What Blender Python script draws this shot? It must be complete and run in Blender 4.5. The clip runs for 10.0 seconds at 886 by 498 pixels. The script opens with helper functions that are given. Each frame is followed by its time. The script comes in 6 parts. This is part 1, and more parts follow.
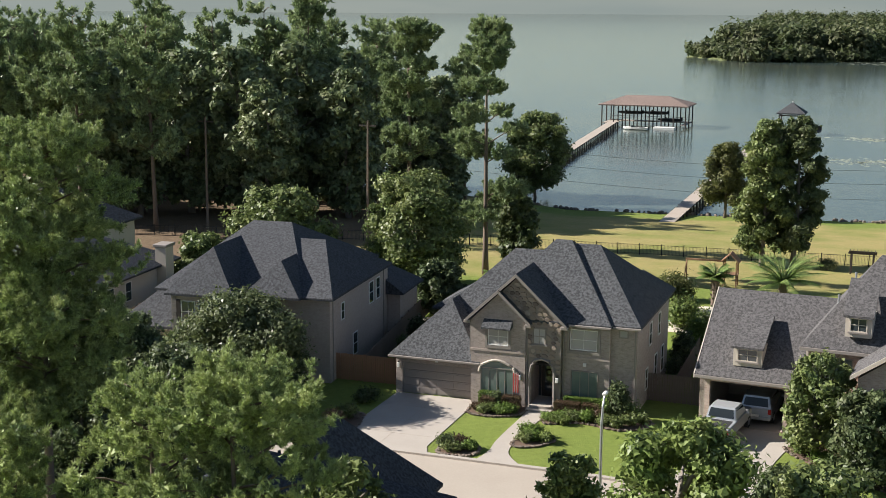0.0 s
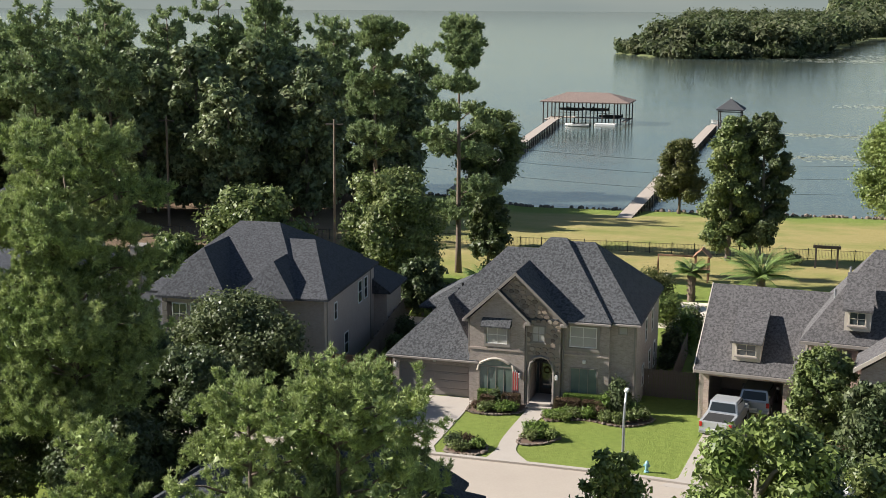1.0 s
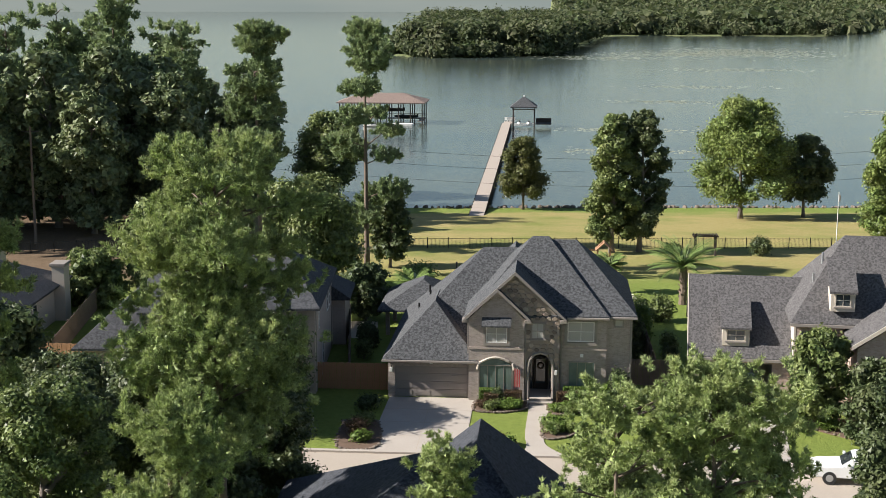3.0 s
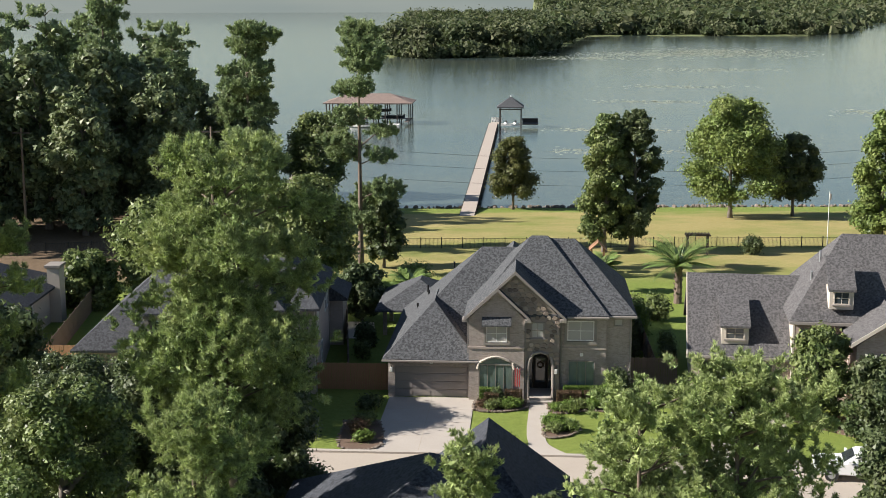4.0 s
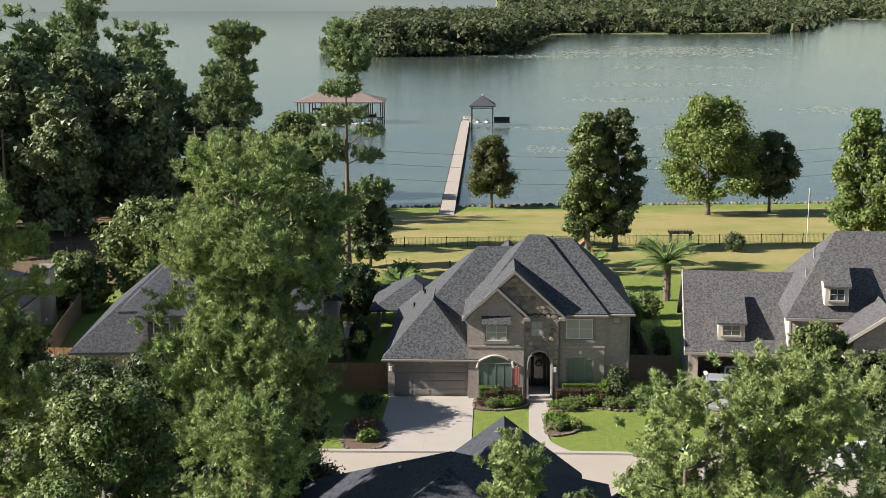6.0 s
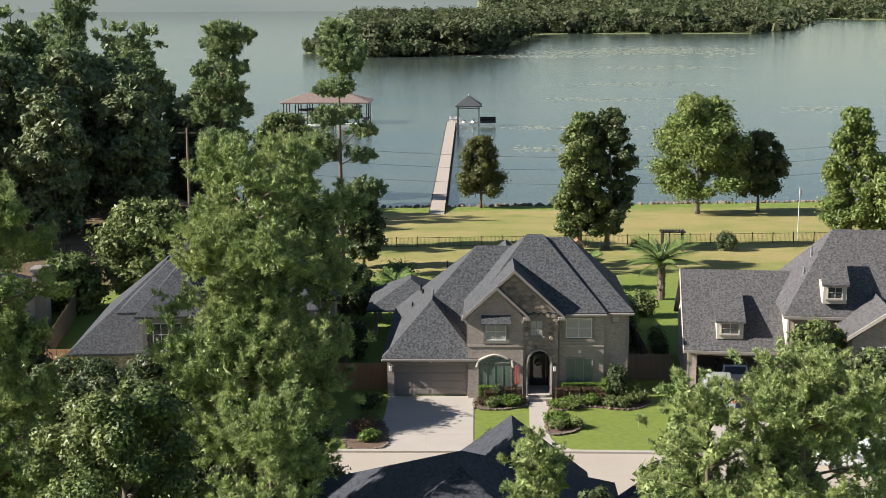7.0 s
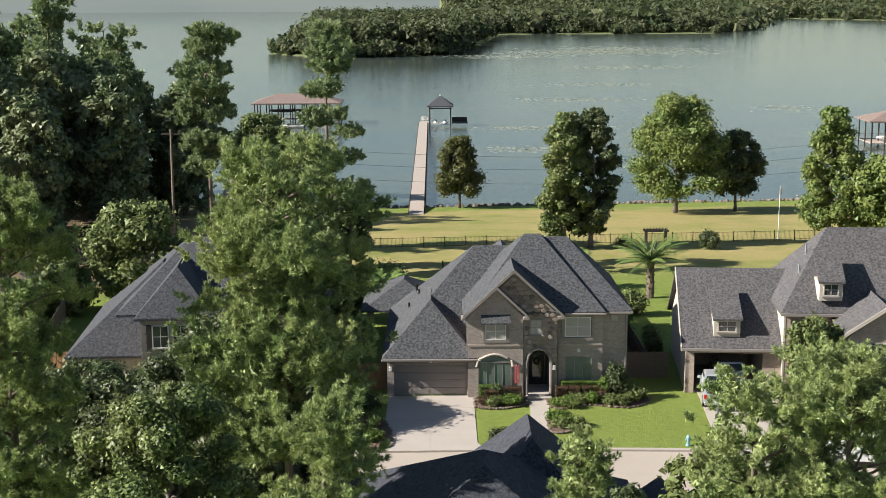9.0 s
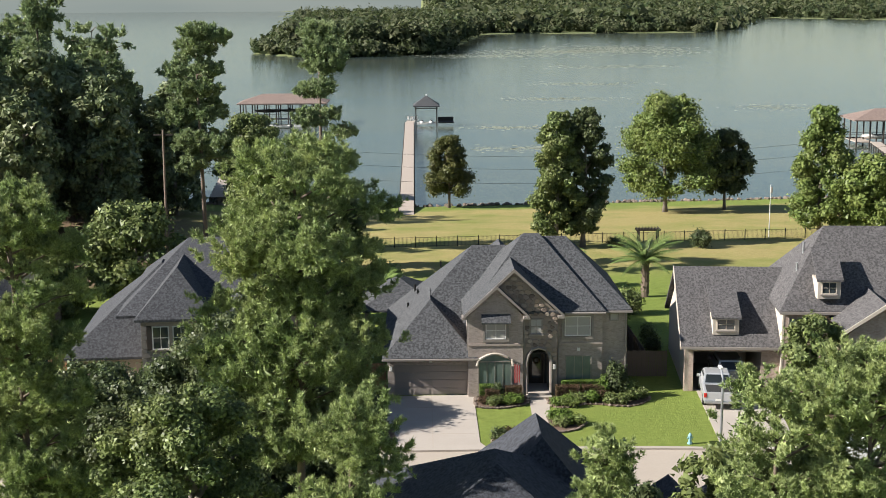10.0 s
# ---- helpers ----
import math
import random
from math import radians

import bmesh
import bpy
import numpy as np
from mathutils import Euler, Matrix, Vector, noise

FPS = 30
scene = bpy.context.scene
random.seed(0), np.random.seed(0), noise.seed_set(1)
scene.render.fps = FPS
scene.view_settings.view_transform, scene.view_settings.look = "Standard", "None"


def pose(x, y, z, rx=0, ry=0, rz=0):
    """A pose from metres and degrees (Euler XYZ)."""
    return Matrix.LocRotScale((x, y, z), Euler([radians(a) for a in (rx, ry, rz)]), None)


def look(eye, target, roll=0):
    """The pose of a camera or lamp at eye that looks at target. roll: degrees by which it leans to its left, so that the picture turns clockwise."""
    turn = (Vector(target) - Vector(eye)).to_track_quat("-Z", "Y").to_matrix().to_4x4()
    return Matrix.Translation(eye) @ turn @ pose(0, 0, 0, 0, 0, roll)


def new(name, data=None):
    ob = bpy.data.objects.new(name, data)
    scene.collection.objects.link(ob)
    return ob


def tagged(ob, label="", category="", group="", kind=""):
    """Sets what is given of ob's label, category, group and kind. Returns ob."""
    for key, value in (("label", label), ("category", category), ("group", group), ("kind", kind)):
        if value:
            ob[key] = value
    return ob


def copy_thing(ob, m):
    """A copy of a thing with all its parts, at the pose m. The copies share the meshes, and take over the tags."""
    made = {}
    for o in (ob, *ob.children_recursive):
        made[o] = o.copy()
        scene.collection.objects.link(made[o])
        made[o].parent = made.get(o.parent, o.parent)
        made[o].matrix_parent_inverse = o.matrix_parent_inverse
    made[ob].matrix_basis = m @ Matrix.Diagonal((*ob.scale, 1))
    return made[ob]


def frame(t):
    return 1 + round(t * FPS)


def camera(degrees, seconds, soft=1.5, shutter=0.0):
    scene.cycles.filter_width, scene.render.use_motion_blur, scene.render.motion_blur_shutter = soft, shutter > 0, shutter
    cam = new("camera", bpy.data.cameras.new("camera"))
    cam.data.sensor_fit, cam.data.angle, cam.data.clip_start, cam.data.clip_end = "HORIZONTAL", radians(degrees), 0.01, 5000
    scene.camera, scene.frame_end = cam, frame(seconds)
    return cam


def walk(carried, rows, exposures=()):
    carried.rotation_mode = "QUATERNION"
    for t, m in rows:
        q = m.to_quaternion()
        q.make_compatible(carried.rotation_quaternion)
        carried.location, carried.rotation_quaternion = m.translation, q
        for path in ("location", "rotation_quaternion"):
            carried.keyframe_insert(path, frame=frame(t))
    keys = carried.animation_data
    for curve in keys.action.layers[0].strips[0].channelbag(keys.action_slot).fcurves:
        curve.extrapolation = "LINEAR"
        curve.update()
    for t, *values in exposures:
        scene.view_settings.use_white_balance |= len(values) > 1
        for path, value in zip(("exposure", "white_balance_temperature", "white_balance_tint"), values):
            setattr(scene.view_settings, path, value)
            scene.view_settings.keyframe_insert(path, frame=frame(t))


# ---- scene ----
cam = camera(37.53, 10.0, soft=0.8)
PATH = [
    (0, (30.678, -76.776, 25.216), (10.649, -21.324, 14.085), 0.19),
    (0.1, (30.443, -76.851, 25.219), (10.588, -21.342, 14.082), 0.19),
    (0.2, (29.778, -77.063, 25.226), (10.418, -21.394, 14.075), 0.20),
    (0.3, (28.799, -77.375, 25.236), (10.166, -21.469, 14.064), 0.21),
    (0.4, (27.468, -77.800, 25.251), (9.825, -21.573, 14.049), 0.23),
    (0.5, (26.607, -78.075, 25.260), (9.603, -21.639, 14.040), 0.24),
    (0.6, (26.523, -78.097, 25.275), (9.583, -21.645, 14.046), 0.24),
    (1, (26.271, -78.165, 25.321), (9.521, -21.661, 14.064), 0.25),
    (1.5, (25.848, -78.268, 25.282), (9.399, -21.672, 14.042), 0.28),
    (1.6, (25.763, -78.291, 25.284), (9.378, -21.679, 14.044), 0.29),
    (1.7, (25.596, -78.337, 25.287), (9.335, -21.693, 14.049), 0.29),
    (1.8, (25.343, -78.406, 25.293), (9.270, -21.714, 14.057), 0.30),
    (1.9, (22.650, -79.145, 25.351), (8.577, -21.936, 14.140), 0.37),
    (2, (20.883, -79.630, 25.390), (8.123, -22.081, 14.195), 0.42),
    (2.1, (18.781, -80.114, 25.449), (7.563, -22.327, 14.243), 0.34),
    (2.2, (15.411, -80.890, 25.545), (6.665, -22.721, 14.320), 0.22),
    (2.3, (12.915, -81.464, 25.616), (6.000, -23.012, 14.377), 0.13),
    (2.4, (11.032, -81.897, 25.669), (5.498, -23.232, 14.420), 0.06),
    (2.5, (10.813, -81.948, 25.675), (5.440, -23.258, 14.425), 0.05),
    (2.7, (10.585, -81.980, 25.667), (5.378, -23.275, 14.423), 0.03),
    (4, (9.107, -82.186, 25.615), (4.976, -23.387, 14.409), -0.12),
    (4.5, (8.534, -82.310, 25.718), (4.810, -23.495, 14.450), -0.12),
    (5, (7.965, -82.410, 25.727), (4.671, -23.569, 14.463), -0.19),
    (5.5, (7.364, -82.529, 25.767), (4.510, -23.668, 14.489), -0.17),
    (7, (5.690, -82.779, 25.769), (4.061, -23.872, 14.486), -0.25),
    (7.5, (5.085, -82.773, 25.717), (3.898, -23.851, 14.457), -0.23),
    (8, (4.589, -82.845, 25.793), (3.762, -23.924, 14.498), -0.31),
    (8.5, (3.957, -82.950, 25.816), (3.578, -24.024, 14.523), -0.28),
    (9, (3.319, -83.005, 25.795), (3.393, -24.074, 14.522), -0.30),
    (9.5, (2.780, -83.127, 25.854), (3.225, -24.203, 14.553), -0.37),
    (10, (2.137, -83.111, 25.840), (3.041, -24.191, 14.545), -0.37),
]
walk(cam, [(t, look(eye, target, roll)) for t, eye, target, roll in PATH])

# ---- light ----
SUN_DIR = Vector((-0.85, -0.13, 0.52)).normalized()
world = bpy.data.worlds.new("sky")
scene.world = world
world.use_nodes = True
wn = world.node_tree.nodes
sky = wn.new("ShaderNodeTexSky")
sky.sky_type = "NISHITA"
sky.sun_disc = False
sky.sun_elevation = math.asin(SUN_DIR.z)
sky.sun_rotation = math.atan2(SUN_DIR.x, SUN_DIR.y)
sky.air_density = 1.0
sky.dust_density = 0.3
wn["Background"].inputs["Strength"].default_value = 0.05
world.node_tree.links.new(sky.outputs["Color"], wn["Background"].inputs["Color"])
sun = new("sun", bpy.data.lights.new("sun", "SUN"))
sun.data.energy, sun.data.angle, sun.data.color = 5.0, radians(0.6), (1.0, 0.95, 0.885)
sun.matrix_world = look(SUN_DIR * 100, (0, 0, 0))
scene.view_settings.exposure = 1.08

# ---- materials ----
def ramp_node(nt, fac, stops):
    r = nt.nodes.new("ShaderNodeValToRGB")
    while len(r.color_ramp.elements) < len(stops):
        r.color_ramp.elements.new(0.5)
    for e, (p, c) in zip(r.color_ramp.elements, stops):
        e.position, e.color = p, (*c, 1)
    nt.links.new(fac, r.inputs[0])
    return r.outputs[0]


def noise_node(nt, scale, detail=4, rough=0.6, stretch=None, space="Object"):
    tc = nt.nodes.new("ShaderNodeTexCoord")
    vec = tc.outputs[space]
    if stretch:
        mp = nt.nodes.new("ShaderNodeMapping")
        mp.inputs["Scale"].default_value = stretch
        nt.links.new(vec, mp.inputs["Vector"])
        vec = mp.outputs[0]
    n = nt.nodes.new("ShaderNodeTexNoise")
    n.inputs["Scale"].default_value, n.inputs["Detail"].default_value = scale, detail
    n.inputs["Roughness"].default_value = rough
    nt.links.new(vec, n.inputs["Vector"])
    return n.outputs["Fac"]


def mixc(nt, fac, a, b, mode="MIX"):
    m = nt.nodes.new("ShaderNodeMix")
    m.data_type, m.blend_type = "RGBA", mode
    for s, v in ((m.inputs[0], fac), (m.inputs[6], a), (m.inputs[7], b)):
        if isinstance(v, (int, float)):
            s.default_value = v
        elif isinstance(v, tuple):
            s.default_value = (*v, 1)
        else:
            nt.links.new(v, s)
    return m.outputs[2]


def math_node(nt, op, a, b=None, c=None):
    m = nt.nodes.new("ShaderNodeMath")
    m.operation = op
    for s, v in zip(m.inputs, (a, b, c)):
        if v is None:
            continue
        if isinstance(v, (int, float)):
            s.default_value = v
        else:
            nt.links.new(v, s)
    return m.outputs[0]


def blank(name, rough=0.8, metal=0.0):
    m = bpy.data.materials.new(name)
    m.use_nodes = True
    b = m.node_tree.nodes["Principled BSDF"]
    b.inputs["Roughness"].default_value, b.inputs["Metallic"].default_value = rough, metal
    return m, m.node_tree, b


def bump(nt, b, height, strength, dist=0.02):
    n = nt.nodes.new("ShaderNodeBump")
    n.inputs["Strength"].default_value, n.inputs["Distance"].default_value = strength, dist
    nt.links.new(height, n.inputs["Height"])
    nt.links.new(n.outputs[0], b.inputs["Normal"])


def plain(name, a, b_col, scale=3.0, rough=0.8, metal=0.0, bumps=0.2, fine=30):
    """A surface of two close colours, mottled at two scales."""
    m, nt, b = blank(name, rough, metal)
    c1 = mixc(nt, noise_node(nt, scale), a, b_col)
    c2 = mixc(nt, math_node(nt, "MULTIPLY", noise_node(nt, fine), 0.35), c1, tuple(v * 0.6 for v in a))
    nt.links.new(c2, b.inputs["Base Color"])
    if bumps:
        bump(nt, b, noise_node(nt, fine), bumps)
    return m


def leafmat(name, dark, light, dry=None, gloss=0.45, patch=0.35, much=0.55):
    """Leaves: each small clump has its own green, with some light passing through."""
    m, nt, b = blank(name, gloss)
    g = nt.nodes.new("ShaderNodeNewGeometry")
    col = mixc(nt, g.outputs["Random Per Island"], dark, light)
    big = ramp_node(nt, noise_node(nt, patch, 3), [(0.35, (0, 0, 0)), (0.7, (1, 1, 1))])
    col = mixc(nt, math_node(nt, "MULTIPLY", big, much), col, dry or tuple(v * 1.35 for v in light))
    twig = ramp_node(nt, noise_node(nt, patch * 6.5, 2), [(0.38, (0.0, 0.0, 0.0)), (0.62, (1, 1, 1))])
    col = mixc(nt, math_node(nt, "MULTIPLY", twig, 0.45), col, tuple(v * 0.8 for v in dark))
    nt.links.new(col, b.inputs["Base Color"])
    b.inputs["Specular IOR Level"].default_value = 0.25
    tr = nt.nodes.new("ShaderNodeBsdfTranslucent")
    nt.links.new(mixc(nt, 0.45, col, (0.15, 0.20, 0.07)), tr.inputs["Color"])
    mx = nt.nodes.new("ShaderNodeMixShader")
    mx.inputs[0].default_value = 0.24
    nt.links.new(b.outputs[0], mx.inputs[1])
    nt.links.new(tr.outputs[0], mx.inputs[2])
    nt.links.new(mx.outputs[0], nt.nodes["Material Output"].inputs["Surface"])
    return m


def shingles(name, a, b_col, tab=0.33, row=0.19):
    """Asphalt shingles: courses of tabs, each with its own tone, with stains."""
    m, nt, b = blank(name, 0.92)
    uv = nt.nodes.new("ShaderNodeUVMap")
    br = nt.nodes.new("ShaderNodeTexBrick")
    br.inputs["Scale"].default_value = 1.0
    br.inputs["Brick Width"].default_value, br.inputs["Row Height"].default_value = tab, row
    br.inputs["Mortar Size"].default_value = 0.012
    br.inputs["Color1"].default_value, br.inputs["Color2"].default_value = (0, 0, 0, 1), (1, 1, 1, 1)
    br.inputs["Mortar"].default_value = (0.1, 0.1, 0.1, 1)
    nt.links.new(uv.outputs[0], br.inputs["Vector"])
    speck = ramp_node(nt, noise_node(nt, 6.5, 2, 0.7), [(0.40, (0, 0, 0)), (0.60, (1, 1, 1))])
    col = mixc(nt, speck, tuple(v * 0.62 for v in a), tuple(v * 1.3 for v in b_col))
    col = mixc(nt, math_node(nt, "MULTIPLY", br.outputs["Color"], 0.45), col, b_col)
    col = mixc(nt, math_node(nt, "MULTIPLY", noise_node(nt, 0.45, 5), 0.4), col, tuple(v * 0.75 for v in a))
    nt.links.new(col, b.inputs["Base Color"])
    b.inputs["Specular IOR Level"].default_value = 0.25
    h = math_node(nt, "ADD", br.outputs["Color"], noise_node(nt, 40, 2))
    bump(nt, b, h, 0.6, 0.03)
    return m


def brickmat(name, a, b_col, mortar):
    """Brickwork far too fine to tell apart brick by brick from the air."""
    m, nt, b = blank(name, 0.85)
    uv = nt.nodes.new("ShaderNodeUVMap")
    br = nt.nodes.new("ShaderNodeTexBrick")
    br.inputs["Scale"].default_value = 1.0
    br.inputs["Brick Width"].default_value, br.inputs["Row Height"].default_value = 0.21, 0.075
    br.inputs["Mortar Size"].default_value = 0.006
    br.inputs["Color1"].default_value, br.inputs["Color2"].default_value = (*a, 1), (*b_col, 1)
    br.inputs["Mortar"].default_value = (*mortar, 1)
    nt.links.new(uv.outputs[0], br.inputs["Vector"])
    col = mixc(nt, math_node(nt, "MULTIPLY", noise_node(nt, 0.9, 5), 0.5), br.outputs["Color"], tuple(v * 0.72 for v in a))
    col = mixc(nt, math_node(nt, "MULTIPLY", noise_node(nt, 5, 5, 0.75), 0.75), col, tuple(min(1, v * 1.5) for v in b_col))
    nt.links.new(col, b.inputs["Base Color"])
    bump(nt, b, br.outputs["Fac"], -0.4, 0.01)
    return m


ROOF_MAIN = shingles("shingles_grey", (0.054, 0.056, 0.060), (0.090, 0.092, 0.096))
ROOF_LEFT = shingles("shingles_slate", (0.054, 0.056, 0.062), (0.070, 0.072, 0.078))
ROOF_RIGHT = shingles("shingles_taupe", (0.085, 0.080, 0.081), (0.115, 0.109, 0.109))
ROOF_NEAR = shingles("shingles_dark", (0.035, 0.038, 0.045), (0.06, 0.064, 0.075))
BRICK = brickmat("brick_taupe", (0.165, 0.135, 0.118), (0.345, 0.290, 0.255), (0.37, 0.33, 0.295))
BRICK_PINK = brickmat("brick_pinkish", (0.29, 0.232, 0.198), (0.37, 0.305, 0.262), (0.38, 0.33, 0.29))
BRICK_RED = brickmat("brick_mixed", (0.20, 0.125, 0.095), (0.42, 0.33, 0.28), (0.40, 0.35, 0.31))
STONE_MORTAR = plain("stone_mortar", (0.24, 0.20, 0.17), (0.31, 0.265, 0.225), 2)
CREAM = plain("cream_siding", (0.52, 0.455, 0.38), (0.58, 0.51, 0.43), 1.5, 0.7)
TRIM = plain("trim_beige", (0.25, 0.22, 0.195), (0.30, 0.265, 0.235), 2, 0.6)
WHITE = plain("white_paint", (0.72, 0.70, 0.66), (0.80, 0.78, 0.74), 2, 0.5)
GARAGE = plain("garage_door_paint", (0.27, 0.235, 0.215), (0.31, 0.27, 0.245), 1.5, 0.55)
CONCRETE = plain("concrete", (0.37, 0.325, 0.28), (0.46, 0.41, 0.36), 0.5, 0.9, fine=12)
CONCRETE_OLD = plain("concrete_worn", (0.36, 0.305, 0.25), (0.45, 0.39, 0.325), 0.35, 0.9, fine=9)
WOODFENCE = plain("cedar_boards", (0.30, 0.155, 0.085), (0.40, 0.22, 0.12), 2.5, 0.8)
WOODGREY = plain("weathered_boards", (0.15, 0.11, 0.085), (0.22, 0.17, 0.135), 2.5, 0.85)
WOODDOCK = plain("weathered_deck", (0.36, 0.30, 0.25), (0.46, 0.39, 0.33), 1.2, 0.85)
WOODDARK = plain("dark_timber", (0.04, 0.031, 0.026), (0.07, 0.054, 0.044), 2, 0.8)
BARK = plain("bark", (0.12, 0.085, 0.065), (0.21, 0.16, 0.125), 4, 0.95, bumps=0.8, fine=14)
BARKGREY = plain("bark_grey", (0.15, 0.125, 0.105), (0.25, 0.215, 0.185), 4, 0.95, bumps=0.8, fine=14)
METALDARK = plain("black_metal", (0.02, 0.02, 0.02), (0.035, 0.035, 0.035), 5, 0.5, 0.6)
STEEL = plain("galvanised_steel", (0.42, 0.43, 0.44), (0.52, 0.53, 0.54), 5, 0.45, 0.8)
BROWNROOF = shingles("shingles_brown", (0.20, 0.145, 0.12), (0.25, 0.19, 0.165))
CARPAINT = plain("silver_car_paint", (0.52, 0.53, 0.54), (0.56, 0.57, 0.58), 0.5, 0.25, 0.35, 0)
CARWHITE = plain("white_car_paint", (0.74, 0.74, 0.73), (0.78, 0.78, 0.77), 0.5, 0.25, 0.0, 0)
RUBBER = plain("tyre_rubber", (0.02, 0.02, 0.02), (0.03, 0.03, 0.03), 8, 0.9)
REDLENS = plain("red_lens", (0.42, 0.02, 0.015), (0.5, 0.03, 0.02), 5, 0.2, 0, 0)
MULCH = plain("mulch", (0.10, 0.062, 0.042), (0.17, 0.11, 0.075), 1.5, 0.95, bumps=0.8, fine=16)
RUBBLE = plain("field_stone", (0.13, 0.10, 0.08), (0.25, 0.20, 0.16), 1.5, 0.9)
POOLWATER = plain("pool_water", (0.08, 0.50, 0.56), (0.12, 0.58, 0.62), 1.0, 0.08, 0, 0.15)
POOLDECK = plain("pool_deck", (0.62, 0.54, 0.44), (0.70, 0.62, 0.52), 0.8, 0.85)
BLUEPAINT = plain("hydrant_paint", (0.22, 0.42, 0.47), (0.28, 0.48, 0.52), 8, 0.5)
REDPAINT = plain("red_cloth", (0.45, 0.06, 0.06), (0.55, 0.09, 0.08), 6, 0.8)

GLASS, _nt, _b = blank("window_glass", 0.06)
_b.inputs["Base Color"].default_value = (0.05, 0.06, 0.065, 1)
_b.inputs["Specular IOR Level"].default_value = 0.8
bump(_nt, _b, noise_node(_nt, 1.2, 2), 0.05)
BLIND = plain("window_blind", (0.38, 0.36, 0.33), (0.46, 0.44, 0.41), 2, 0.4)
CURTAIN = plain("pale_curtain", (0.10, 0.14, 0.125), (0.19, 0.24, 0.215), 1.5, 0.12)

# lake: murky green-brown water with small wind ripples
WATER, _nt, _b = blank("lake_water", 0.09)
_c = ramp_node(_nt, noise_node(_nt, 0.012, 4, 0.55, (1, 2.2, 1)), [(0.3, (0.048, 0.075, 0.074)), (0.7, (0.088, 0.098, 0.072))])
_nt.links.new(_c, _b.inputs["Base Color"])
_b.inputs["IOR"].default_value = 1.33
bump(_nt, _b, math_node(_nt, "ADD", noise_node(_nt, 0.9, 4, 0.6, (1, 2.0, 1)), math_node(_nt, "MULTIPLY", noise_node(_nt, 0.05, 3), 2.0)), 0.34, 0.1)

# ground: mown lawn, dry meadow, shore grass and needle-strewn forest floor by place
GROUND, _nt, _b = blank("ground_grass", 0.95)
_b.inputs["Specular IOR Level"].default_value = 0.15
_tc = _nt.nodes.new("ShaderNodeTexCoord")
_sp = _nt.nodes.new("ShaderNodeSeparateXYZ")
_nt.links.new(_tc.outputs["Object"], _sp.inputs[0])
_n1, _n2 = noise_node(_nt, 0.12, 5), ramp_node(_nt, noise_node(_nt, 2.2, 7, 0.75), [(0.3, (0, 0, 0)), (0.7, (1, 1, 1))])
_lawn = mixc(_nt, _n2, (0.095, 0.150, 0.026), (0.195, 0.255, 0.055))
_lawn = mixc(_nt, math_node(_nt, "MULTIPLY", _n1, 0.5), _lawn, (0.24, 0.245, 0.065))
_dry = mixc(_nt, _n2, (0.27, 0.225, 0.085), (0.36, 0.30, 0.13))
_dry = mixc(_nt, ramp_node(_nt, _n1, [(0.42, (0, 0, 0)), (0.68, (1, 1, 1))]), _dry, (0.20, 0.215, 0.06))
_forest = mixc(_nt, _n2, (0.11, 0.075, 0.048), (0.19, 0.135, 0.085))
_wob = math_node(_nt, "MULTIPLY", math_node(_nt, "SUBTRACT", _n1, 0.5), 14)
_bank = math_node(_nt, "MULTIPLY_ADD", _sp.outputs["X"], -0.085, _sp.outputs["Y"])
_y = math_node(_nt, "ADD", _bank, _wob)
_x = math_node(_nt, "ADD", math_node(_nt, "MULTIPLY_ADD", _sp.outputs["Y"], 0.15, _sp.outputs["X"]), _wob)
def _step(v, a, b):
    mr = _nt.nodes.new("ShaderNodeMapRange")
    mr.interpolation_type = "SMOOTHSTEP"
    _nt.links.new(v, mr.inputs[0])
    mr.inputs[1].default_value, mr.inputs[2].default_value = a, b
    return mr.outputs[0]
_c = mixc(_nt, _step(_y, 37, 45), _lawn, _dry)
_c = mixc(_nt, _step(_y, 100, 105), _c, _lawn)
_c = mixc(_nt, math_node(_nt, "MULTIPLY", _step(math_node(_nt, "MULTIPLY", _x, -1), 10, 22), _step(_y, 31, 41)), _c, _forest)
_c = mixc(_nt, _step(_bank, 126, 134), _c, (0.15, 0.17, 0.075))
_nt.links.new(_c, _b.inputs["Base Color"])
bump(_nt, _b, math_node(_nt, "ADD", noise_node(_nt, 12, 3), _n2), 0.7, 0.06)

LEAF_OAK = leafmat("oak_leaves", (0.036, 0.060, 0.020), (0.245, 0.315, 0.105), (0.345, 0.350, 0.130))
LEAF_DARK = leafmat("dark_leaves", (0.024, 0.040, 0.018), (0.130, 0.178, 0.075), (0.205, 0.205, 0.090))
LEAF_WOOD = leafmat("woodland_leaves", (0.045, 0.070, 0.036), (0.280, 0.355, 0.175), (0.420, 0.415, 0.220))
LEAF_MAGNOLIA = leafmat("magnolia_leaves", (0.028, 0.046, 0.016), (0.160, 0.190, 0.085), (0.190, 0.200, 0.095), 0.42)
LEAF_LIGHT = leafmat("bright_leaves", (0.055, 0.090, 0.022), (0.260, 0.350, 0.095), (0.330, 0.340, 0.115))
LEAF_PINE = leafmat("pine_needles", (0.060, 0.096, 0.036), (0.520, 0.640, 0.250), (0.650, 0.670, 0.290))
LEAF_PINE_FAR = leafmat("far_pine_needles", (0.066, 0.104, 0.056), (0.410, 0.520, 0.245), (0.520, 0.560, 0.285))
LEAF_RUST = leafmat("cypress_leaves", (0.078, 0.078, 0.026), (0.162, 0.155, 0.053), (0.101, 0.136, 0.041))
